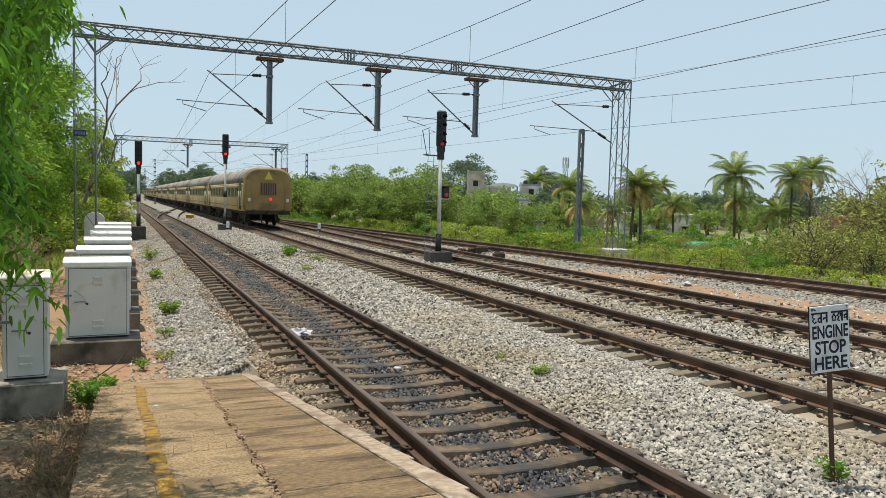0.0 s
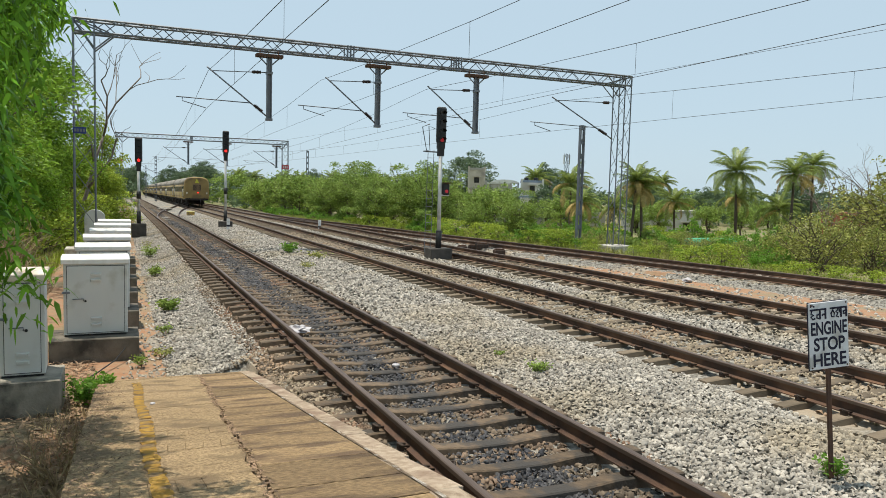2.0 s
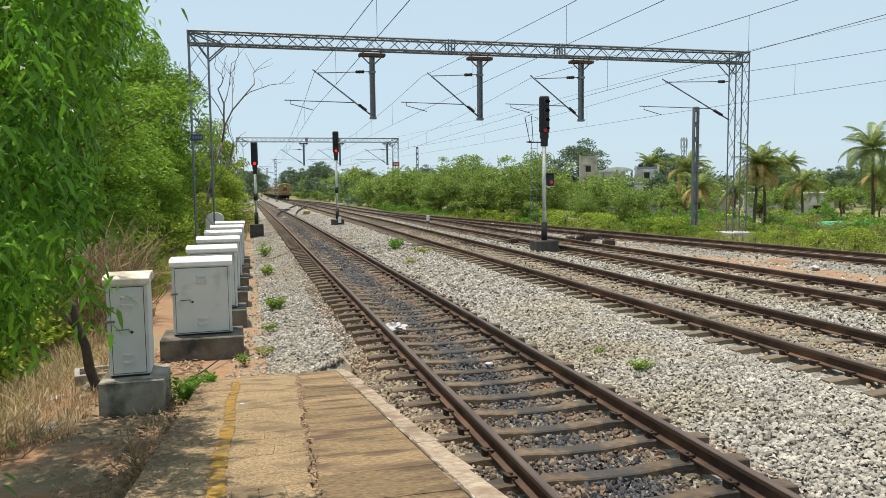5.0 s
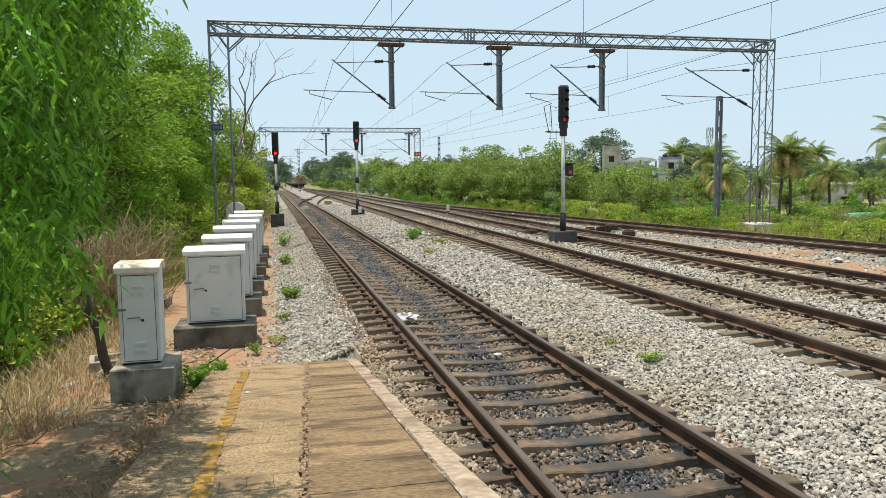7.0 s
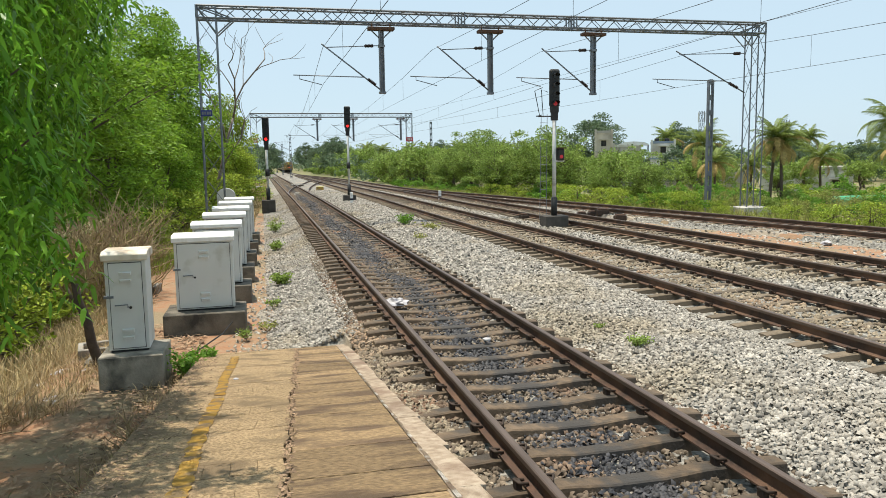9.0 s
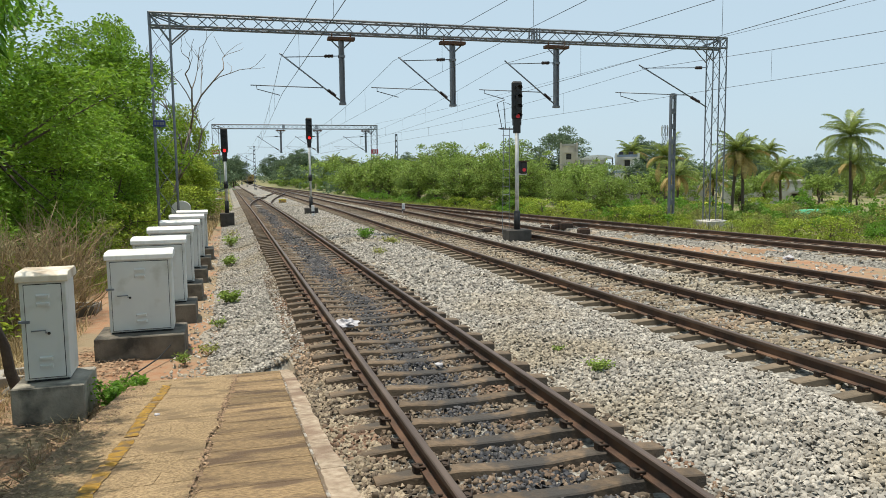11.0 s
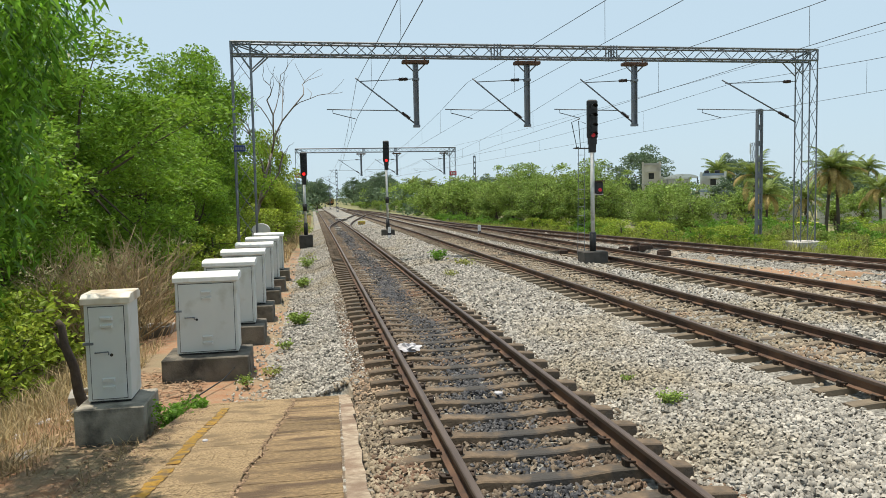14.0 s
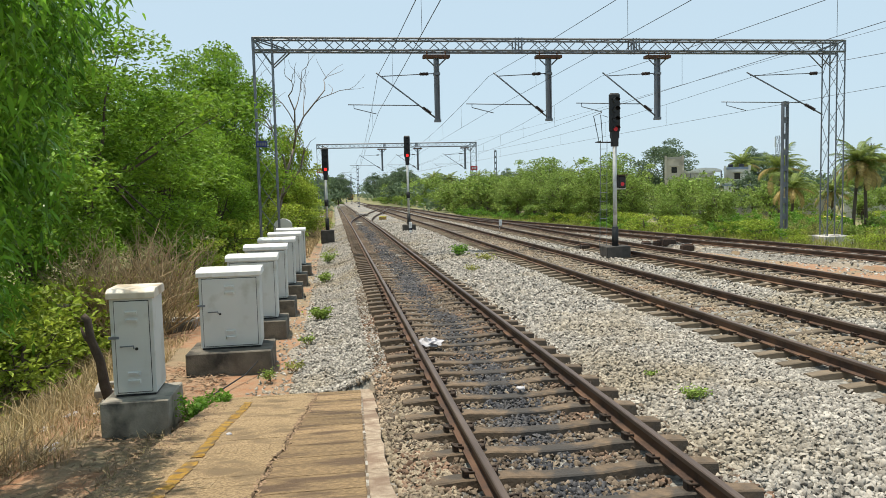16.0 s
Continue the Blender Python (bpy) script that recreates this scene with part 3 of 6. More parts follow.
stones("ballast_stones", 3200, (-0.75, 0.4, 11.8, 40), 0.027, M_STONE, "pale stones strewn over the soil beside the ballast", rng, lambda x, y: rng.random() < (x + 0.8) / 1.1)
stones("ballast_stones", 21000, (0.0, 1.5, 11.6, 70), 0.027, M_STONE, "loose pale grey stones on the ballast shoulder", rng, on_bed, 0.8)

def oil(x, y):
    """How thickly old oil lies along the middle of the first track."""
    k = math.exp(-((x - T1X - 0.10 * math.sin(y * 0.55)) / 0.33) ** 2)
    return k * min(1, max(0, 0.9 + 1.5 * noise.noise((x * 0.8, y * 0.45, 3))))


in1 = lambda x, y: abs(abs(x - T1X) - 0.874) > 0.08 and not (y < 11.8 and x < 1.06 + 0.024 * (y - 3.0)) and rng.random() > oil(x, y)
stones("crib_stones", 30000, (1.25, 4.4, 2.5, 22), 0.03, M_STONE_OLD, "rust-brown stones between the sleepers", rng, in1, 0.7)
stones("crib_stones", 7000, (1.4, 4.3, 20, 60), 0.036, M_STONE_OLD, "rust-brown stones between the sleepers", rng, in1)
oily = lambda x, y: rng.random() < 1.3 * oil(x, y)
stones("oily_stones", 24000, (2.2, 3.6, 2.5, 22), 0.028, M_STONE_BLACK, "black oil-soaked stones along the middle of the track", rng, oily, 0.8)
stones("oily_stones", 8000, (2.2, 3.6, 20, 60), 0.036, M_STONE_BLACK, "black oil-soaked stones along the middle of the track", rng, oily, 0.7)
in2 = lambda x, y: abs(abs(x - T2X) - 0.874) > 0.08 and abs(x - T2X) < 1.0
stones("crib_stones", 13000, (7.0, 9.8, 4, 45), 0.034, M_STONE_DUST, "rust-brown stones between the sleepers", rng, in2, 0.6)
in3 = lambda x, y: abs(abs(x - line3(y)) - 0.874) > 0.08 and abs(x - line3(y)) < 1.4
stones("crib_stones", 7000, (10.6, 14.5, 6, 45), 0.038, M_STONE_DUST, "rust-brown stones between the sleepers", rng, in3, 0.6)


# ---- platform ----
def plat_z(y):
    return 0.84 if y < 3.04 else 0.84 - 0.157 * (y - 3.04)


def plat_edge(y):
    return 1.02 + 0.024 * (y - 3.0)


def platform():
    p = thing("platform", pose(0, 0, 0), "worn low end ramp of a station platform, sloping to the ballast", "platform", kind="structure")
    bm = bmesh.new()
    ys = [-14, 3.04, 11.72]
    rows = []
    for y in ys:
        z = plat_z(y) - 0.035
        xe = plat_edge(y) - 0.03
        rows.append([bm.verts.new(c) for c in ((-0.96, y, -1.2), (-0.96, y, z - 0.04), (-0.93, y, z), (xe, y, z), (xe, y, -0.9))])
    for a, b in zip(rows, rows[1:]):
        for k in range(5):
            bm.faces.new((a[k], b[k], b[(k + 1) % 5], a[(k + 1) % 5]))
    bm.faces.new(rows[0])
    bm.faces.new(rows[-1][::-1])
    bmesh.ops.recalc_face_normals(bm, faces=bm.faces[:])
    part("core", bm, M_GROUT, p, "dirty concrete core")
    r = random.Random(3)

    def plate(name, co, material, lift, th=0.03):
        """A slab lying on the slope with the outline co."""
        b = bmesh.new()
        e = 0.003
        mx, my = sum(q[0] for q in co) / len(co), sum(q[1] for q in co) / len(co)
        lo = [b.verts.new((x, y, plat_z(y) - th - 0.01)) for x, y in co]
        mid = [b.verts.new((x, y, plat_z(y) - e + lift)) for x, y in co]
        hi = [b.verts.new((x + math.copysign(e, mx - x), y + math.copysign(e, my - y), plat_z(y) + lift)) for x, y in co]
        n = len(co)
        for a, c in ((lo, mid), (mid, hi)):
            for k in range(n):
                b.faces.new((a[k], a[(k + 1) % n], c[(k + 1) % n], c[k]))
        b.faces.new(hi)
        bmesh.ops.recalc_face_normals(b, faces=b.faces[:])
        return part(name, b, material, p)

    def jog():
        return r.uniform(-0.004, 0.004)

    # coping along the edge
    y = -2.0
    while y < 11.7:
        y1 = min(y + r.uniform(0.75, 1.0), 11.72)
        e = plat_edge((y + y1) / 2)
        a0, a1, b0, b1 = (r.uniform(-0.012, 0.012) for _ in range(4))
        m = (y + y1) / 2
        plate("coping_stone", [(e - 0.17 + a0, y), (e + a1, y), (e + r.uniform(-0.02, 0.012), m), (e + b1, y1), (e - 0.17 + b0, y1)], M_COPING, 0.004 + r.uniform(-0.002, 0.003), 0.12)
        y = y1

    def crack(yy):
        return 0.05 + 0.045 * (yy - 3) + 0.05 * noise.noise((yy * 1.7, 0, 3)) + 0.03 * noise.noise((yy * 6, 0, 8))
    # stained slabs next to the coping
    y = -2.0
    k = 0
    while y < 11.7:
        y1 = min(y + (0.62, 0.46, 0.7, 0.54)[k % 4] + r.uniform(-0.05, 0.05), 11.7)
        n = 5
        edge = [(crack(y + (y1 - y) * i / n) + r.uniform(0.004, 0.022), y + (y1 - y) * i / n + (0.006 if i == 0 else -0.006 if i == n else 0)) for i in range(n + 1)]
        plate("slab", [(plat_edge(y) - 0.174, y + 0.006 + jog()), (plat_edge(y1) - 0.174, y1 - 0.006 + jog())] + edge[::-1], M_SLAB, r.uniform(-0.004, 0.003))
        y = y1
        k += 1
    # scored buff slabs beyond the crack, every other row in narrow bars
    y = -2.0
    k = 0
    while y < 11.7:
        y1 = min(y + (0.34, 0.30)[k % 2] + r.uniform(-0.02, 0.02), 11.7)
        cols = (1, 7, 2, 1, 2, 9)[k % 6] if y < 7.6 else (1, 1, 2)[k % 3]
        xa, xb = -0.98 + jog(), -0.98 + jog()
        ca, cb = crack(y) - r.uniform(0.006, 0.03), crack(y1) - r.uniform(0.006, 0.03)
        for c in range(cols):
            s, t = c / cols, (c + 1) / cols
            g = 0.0007
            plate("tile", [(xa + (ca - xa) * s + g, y + g + jog()), (xa + (ca - xa) * t - g, y + g + jog()), (xb + (cb - xb) * t - g, y1 - g), (xb + (cb - xb) * s + g, y1 - g)], M_TILE, r.uniform(-0.002, 0.002))
        y = y1
        k += 1
    # grit and leaf scraps in the crack
    g2 = np.random.default_rng(12)
    yy = g2.uniform(0, 11.6, 1500)
    pts = np.stack([np.array([crack(q) for q in yy]) + g2.normal(0, 0.02, 1500), yy, np.array([plat_z(q) for q in yy]) + 0.006], 1)
    tagged(part("crack_grit", flat_leaves("crack_grit", pts, 0.03, 0.014, g2), M_DEAD_LEAF, p, "dead leaf scraps lodged in the crack"), kind="stuff")
    g2 = np.random.default_rng(13)
    n = 2600
    yy = g2.uniform(0, 11.6, n)
    pts = np.stack([-0.97 + np.abs(g2.normal(0, 0.16, n)), yy, np.array([plat_z(q) for q in yy]) + 0.008], 1)
    tagged(part("edge_scraps", flat_leaves("edge_scraps", pts, 0.035, 0.012, g2), M_DEAD_LEAF, p, "leaf scraps along the soil side"), kind="stuff")

    def strip(name, x_of, width, y0, y1, material, label, rag):
        """A thin painted band lying on the slabs, ragged at its edges."""
        b = bmesh.new()
        rows = []
        yy = y0
        while yy < y1:
            x = x_of(yy)
            rows.append([b.verts.new((x - width / 2 + r.uniform(-rag, rag), yy, plat_z(yy) + 0.0075)), b.verts.new((x + width / 2 + r.uniform(-rag, rag), yy, plat_z(yy) + 0.0075))])
            yy += 0.07
        for a, c in zip(rows, rows[1:]):
            b.faces.new((a[0], a[1], c[1], c[0]))
        bmesh.ops.solidify(b, geom=b.faces[:], thickness=0.004)
        part(name, b, material, p, label)
    for y0, y1 in ((3.06, 7.1), (7.18, 9.3), (9.42, 11.0)):
        strip("yellow_line", lambda yy: -0.47 + 0.012 * math.sin(yy * 2), 0.105, y0, y1, M_YELLOW_LINE, "worn yellow safety line", 0.012)
    strip("paint_edge", lambda yy: plat_edge(yy) - 0.165, 0.022, -1, 10.8, M_FLAKES, "flaking white paint along the coping", 0.005)


# ---- relay cabinets ----
def plinth(x0, x1, y0, y1, z0, z1, material):
    t = tagged(part("concrete_plinth", box(x0, x1, y0, y1, z0, z1, 0.015), material), "mould-blackened concrete plinth under a signalling cabinet", "plinth", "cabinet plinths")
    return t


def cabinet(w, d, h, lid_mat, label, narrow=False):
    """A steel location box: body with a hooded lid and one door."""
    c = thing("signal_cabinet", pose(0, 0, 0), label, "cabinet", "signalling cabinets")
    part("body", box(-w / 2, w / 2, 0, d, 0.03, h, 0.008), M_CAB, c)
    part("foot_frame", box(-w / 2 + 0.02, w / 2 - 0.02, 0.03, d - 0.02, 0.0, 0.03), M_BLACK, c, "black base frame")
    o = 0.035
    prof = [(-o, h - 0.05), (-o, h + 0.03), (0.05, h + 0.075), (d - 0.05, h + 0.075), (d + o, h + 0.03), (d + o, h - 0.05)]
    bm = bmesh.new()
    a = [bm.verts.new((-w / 2 - o, y, z)) for y, z in prof]
    b = [bm.verts.new((w / 2 + o, y, z)) for y, z in prof]
    for k in range(6):
        bm.faces.new((a[k], a[(k + 1) % 6], b[(k + 1) % 6], b[k]))
    bm.faces.new(a[::-1])
    bm.faces.new(b)
    bmesh.ops.recalc_face_normals(bm, faces=bm.faces[:])
    bmesh.ops.bevel(bm, geom=bm.edges[:], offset=0.008, segments=1, affect="EDGES")
    part("lid", bm, lid_mat, c, "hooded sheet metal lid with sloping edges")
    dx0, dx1 = -w / 2 + 0.055, w / 2 - 0.055
    part("door_seal", box(dx0 - 0.008, dx1 + 0.008, -0.004, 0.004, 0.05, h - 0.075), M_BLACK, c, "dark gap round the door")
    door = part("door", box(dx0, dx1, -0.018, 0.0, 0.06, h - 0.085, 0.004), M_CAB, c)
    for z in (h - 0.23, h - 0.33, 0.3, 0.2):
        bm = bmesh.new()
        lw = min(0.085, w * 0.15)
        rows = []
        for yy, zz in ((-0.018, 0.028), (-0.05, 0.016), (-0.046, -0.018), (-0.018, -0.022)):
            k = 1.0 if yy == -0.018 else 0.85
            rows.append([bm.verts.new((-lw * k, yy, z + zz)), bm.verts.new((lw * k, yy, z + zz))])
        for p, q in zip(rows, rows[1:]):
            bm.faces.new((p[0], p[1], q[1], q[0]))
        bm.faces.new([x[0] for x in rows])
        bm.faces.new([x[1] for x in rows][::-1])
        bmesh.ops.recalc_face_normals(bm, faces=bm.faces[:])
        part("louvre", bm, M_CAB, door, "pressed vent louvre")
    hx = dx0 + (0.11 if not narrow else 0.08)
    part("handle", tube([(hx - 0.02, -0.02, h * 0.5), (hx - 0.02, -0.045, h * 0.5), (hx + 0.14, -0.05, h * 0.505), (hx + 0.14, -0.038, h * 0.475)], 0.009, 6), M_GALV, door, "bare steel lever handle")
    part("keyhole", tube([(hx + 0.17, -0.024, h * 0.47), (hx + 0.17, -0.016, h * 0.47)], 0.02, 10), M_BLACK, door, "black lock hole")
    part("hasp", box(-w / 2 - 0.025, -w / 2 + 0.1, -0.03, 0.012, h * 0.575, h * 0.6), M_GALV, c, "small steel hasp")
    return c


def cabinets():
    one = cabinet(0.52, 0.62, 1.31, M_LID_OLD, "narrow pale grey steel signalling cabinet with a rust-stained cream lid", True)
    one.matrix_basis = pose(-1.83, 10.66, -0.145, 0, 0, 2)
    plinth(-2.2, -1.38, 10.4, 11.3, -0.85, -0.145, M_PLINTH)
    big = cabinet(1.0, 0.66, 1.29, M_LID, "wide pale grey steel signalling cabinet with a white lid")
    big.matrix_basis = pose(-1.05, 13.78, -0.22, 0, 0, 1.5)
    plinth(-1.76, -0.37, 13.46, 14.5, -0.9, -0.22, M_PLINTH_DARK)
    spots = [(16.75, 0.0, 1.0), (19.6, 0.5, 1.02), (22.7, 0.0, 1.0), (25.6, -0.6, 1.01), (28.7, 0.3, 1.0)]
    for y, turn, k in spots:
        x = -1.02 + 0.012 * (y - 14)
        copy_thing(big, pose(x, y, -0.22 + 0.01 * math.sin(y), 0, 0, 1.5 + turn))
        plinth(x - 0.7, x + 0.68, y - 0.3, y + 0.75, -0.9, -0.22 + 0.01 * math.sin(y), M_PLINTH_DARK)
    j = thing("junction_box", pose(-1.74, 38.0, -0.62), "grey round-topped steel junction box on a short post", "junction box")
    bm = bmesh.new()
    arc = [(0.43 * math.cos(math.pi * k / 10), 1.5 + 0.33 * math.sin(math.pi * k / 10)) for k in range(11)]
    outline = [(0.43, 0.6)] + arc + [(-0.43, 0.6)]
    lo = [bm.verts.new((x, -0.22, z)) for x, z in outline]
    hi = [bm.verts.new((x, 0.22, z)) for x, z in outline]
    for k in range(len(outline)):
        bm.faces.new((lo[k], lo[(k + 1) % len(outline)], hi[(k + 1) % len(outline)], hi[k]))
    bm.faces.new(lo[::-1])
    bm.faces.new(hi)
    bmesh.ops.recalc_face_normals(bm, faces=bm.faces[:])
    part("casing", bm, M_CAB, j)
    part("post", box(-0.15, 0.15, -0.1, 0.1, -0.2, 0.95), M_PLINTH, j)
    q = thing("concrete_kerb_box", pose(-2.68, 12.9, -0.8, 0, 0, 12), "open weathered concrete inspection pit beside the cabinets", "inspection pit", "inspection pits")
    for name, b in (("wall_panel", (-0.32, 0.32, -0.3, -0.22)), ("wall_panel", (-0.32, 0.32, 0.22, 0.3)), ("wall_panel", (-0.32, -0.24, -0.22, 0.22)), ("wall_panel", (0.24, 0.32, -0.22, 0.22))):
        part(name, box(*b, -0.15, 0.28, 0.01), M_CONC, q)
    copy_thing(q, pose(-2.8, 18.6, -0.72, 0, 0, -8))


# ---- overhead line ----
def lattice(name, a, b, half_u, half_v, parent, step, leg=0.028, brace=0.016, label=""):
    """A square braced box girder from a to b."""
    a, b = Vector(a), Vector(b)
    d = (b - a).normalized()
    u = Vector((0, 1, 0))
    v = d.cross(u).normalized()
    bm = bmesh.new()

    def bar(p, q, r):
        tube([p, q], r, 4, bm)
    cs = [(su * half_u, sv * half_v) for su, sv in ((-1, -1), (1, -1), (1, 1), (-1, 1))]
    for cu, cv in cs:
        bar(a + u * cu + v * cv, b + u * cu + v * cv, leg)
    n = max(2, int((b - a).length / step))
    for k in range(4):
        (u0, v0), (u1, v1) = cs[k], cs[(k + 1) % 4]
        for i in range(n):
            p = a + (b - a) * (i / n)
            q = a + (b - a) * ((i + 1) / n)
            if i % 2:
                bar(p + u * u0 + v * v0, q + u * u1 + v * v1, brace)
            else:
                bar(p + u * u1 + v * v1, q + u * u0 + v * v0, brace)
    return part(name, bm, M_GALV, parent, label)


def cantilever(parent, x, y, tip, scale=1.0):
    """Stay tube, bracket tube, registration tube and steady arm reaching out from a mast at x."""
    g = new("cantilever")
    g.parent = parent
    g.matrix_basis = pose(0, 0, 0)
    L = x - tip
    part("stay_tube", tube([(x - 0.05, y, 7.42), (tip - 0.05, y, 7.3)], 0.02, 6), M_GALV, g)
    part("bracket_tube", tube([(x - 0.05, y, 5.5), (tip - 0.22, y, 7.45)], 0.032, 6), M_GALV, g)
    part("registration_tube", tube([(tip - 1.45, y, 6.12), (x - L * 0.32, y, 6.06)], 0.022, 6), M_GALV, g)
    part("steady_arm", tube([(tip - 1.2, y, 6.1), (tip - 1.2, y, 5.96), (tip - 0.25, y, 5.72)], 0.018, 6), M_GALV, g)
    for p0, p1 in (((x - 0.35, y, 7.41), (x - 0.75, y, 7.39)), ((x - 0.12 * L, y, 5.5 + 0.115 * 1.95), (x - 0.27 * L, y, 5.5 + 0.25 * 1.95))):
        bm = lathe(p0, p1, [0.04] + [0.085, 0.05] * 6 + [0.04])
        part("insulator", bm, M_INSUL, g, "ribbed brown porcelain insulator")


def portal(y, x0, x1, drops, label, zb=-0.55, plate=None):
    z = grade(y)
    p = thing("portal_gantry", pose(0, 0, z), label, "gantry", "overhead line gantries")
    top, low = 8.86, 8.36
    lattice("beam", (x0, y, 8.6), (x1, y, 8.6), 0.27, 0.25, p, 0.55, 0.05, 0.02)
    for k in (0.42, 0.62):
        xj = x0 + (x1 - x0) * k
        for dx in (-0.14, 0.0, 0.14):
            part("splice_bar", box(xj + dx - 0.025, xj + dx + 0.025, y - 0.31, y - 0.26, 8.3, 8.9), M_GALV, p)
            part("splice_bar", box(xj + dx - 0.025, xj + dx + 0.025, y + 0.26, y + 0.31, 8.3, 8.9), M_GALV, p)
    for xc, s in ((x0, 1), (x1, -1)):
        lattice("column", (xc + s * 0.38, y, zb + 0.15), (xc + s * 0.38, y, 8.4), 0.27, 0.38, p, 1.0, 0.036, 0.014)
        for yy in (y - 0.27, y + 0.27):
            part("knee_brace", tube([(xc + s * 0.78, yy, 7.7), (xc + s * 1.5, yy, 8.36)], 0.035, 4), M_GALV, p)
            part("corner_brace", tube([(xc, yy, 8.85), (xc + s * 1.3, yy, 8.4)], 0.03, 4), M_GALV, p)
            part("corner_brace", tube([(xc, yy, 8.85), (xc + s * 0.76, yy, 7.75)], 0.03, 4), M_GALV, p)
            part("end_post", tube([(xc, yy, 8.35), (xc, yy, 8.87)], 0.045, 4), M_GALV, p)
            part("end_post", tube([(xc + s * 0.76, yy, 8.35), (xc + s * 0.76, yy, 8.85)], 0.03, 4), M_GALV, p)
        part("footing", box(xc + s * 0.38 - 0.75, xc + s * 0.38 + 0.75, y - 0.65, y + 0.65, zb - 0.4, zb + 0.38, 0.03), M_FOOTING, p, "pale concrete footing block")
    for x, tip in drops:
        if x < x1 - 1:
            h = part("drop_bracket", box(x - 0.58, x + 0.58, y - 0.2, y + 0.2, 8.06, 8.2, 0.02), M_RUST, p, "rust-brown cross channel")
            bm = bmesh.new()
            box(x - 0.11, x - 0.07, y - 0.1, y + 0.1, 5.38, 8.08, bm=bm)
            box(x + 0.07, x + 0.11, y - 0.1, y + 0.1, 5.38, 8.08, bm=bm)
            box(x - 0.075, x + 0.075, y - 0.02, y + 0.02, 5.38, 8.08, bm=bm)
            for s in (-1, 1):
                tube([(x + s * 0.1, y, 7.75), (x + s * 0.45, y, 8.08)], 0.03, 4, bm)
            for dz in (5.4, 7.4):
                box(x - 0.14, x + 0.14, y - 0.12, y + 0.12, dz - 0.05, dz + 0.05, bm=bm)
            part("drop_arm", bm, M_GALV, p)
            for s in (-0.4, 0.4):
                part("hanger_bolt", tube([(x + s, y, 8.2), (x + s, y, 8.36)], 0.03, 6), M_RUST, p)
        cantilever(p, x, y, tip)
    if plate:
        for xp, m in plate:
            b = part("number_board", box(xp - 0.45, xp + 0.45, y - 0.36, y - 0.33, 5.2, 5.75, 0.005), m, p, "small painted number board")
            bm = bmesh.new()
            for k in (-0.22, 0.0, 0.22):
                box(xp + k - 0.06, xp + k + 0.06, y - 0.366, y - 0.361, 5.33, 5.62, bm=bm)
            part("marking", bm, M_WHITE, b, "white bars of lettering")
    return p


def mast(x, y, ztop, label, arm=None, w=0.115):
    t = thing("line_mast", pose(0, 0, 0), label, "mast", "overhead line masts")
    z0 = ground_z(x, y)
    for s in (-1, 1):
        part("leg", box(x + s * w - 0.035, x + s * w + 0.035, y - 0.09, y + 0.09, z0 - 0.3, ztop), M_GALV, t)
    n = int((ztop - z0) / 0.75)
    for i in range(n + 1):
        zz = z0 + (ztop - z0) * i / n
        part("batten_plate", box(x - w + 0.035, x + w - 0.035, y - 0.07, y + 0.07, zz - 0.24, zz + 0.02), M_GALV, t)
    part("footing", box(x - 0.5, x + 0.5, y - 0.5, y + 0.5, z0 - 0.4, z0 + 0.18, 0.03), M_CONC, t)
    if arm is not None:
        g = grade(y)
        h = new("cantilever")
        h.parent = t
        part("bracket_tube", tube([(x, y, 5.5 + g), (arm, y, 7.4 + g)], 0.04, 5), M_GALV, h)
        part("stay_tube", tube([(x, y, 7.4 + g), (arm, y, 7.3 + g)], 0.025, 5), M_GALV, h)
        part("registration_tube", tube([(arm - 1.2, y, 6.1 + g), (x, y, 6.05 + g)], 0.03, 5), M_GALV, h)
    return t


def wires(points, label):
    """Contact and catenary wire with droppers through support points (x, y)."""
    t = thing("overhead_wire", pose(0, 0, 0), label, "overhead wire", "overhead wires")
    contact, cat = [], []
    for (xa, ya), (xb, yb) in zip(points, points[1:]):
        n = 8
        for i in range(n):
            k = i / n
            x, y = xa + (xb - xa) * k, ya + (yb - ya) * k
            g = grade(y)
            zc = 5.78 - 0.04 * math.sin(k * math.pi) + g
            zm = 7.28 - 0.8 * 4 * k * (1 - k) + g
            contact.append((x, y, zc))
            cat.append((x, y, zm))
            if i:
                part("dropper", tube([(x, y, zc), (x, y, zm)], 0.006, 3), M_WIRE, t)
    part("contact_wire", tube(contact, 0.0085, 4), M_WIRE, t)
    part("catenary_wire", tube(cat, 0.010, 4), M_WIRE, t)
    return t


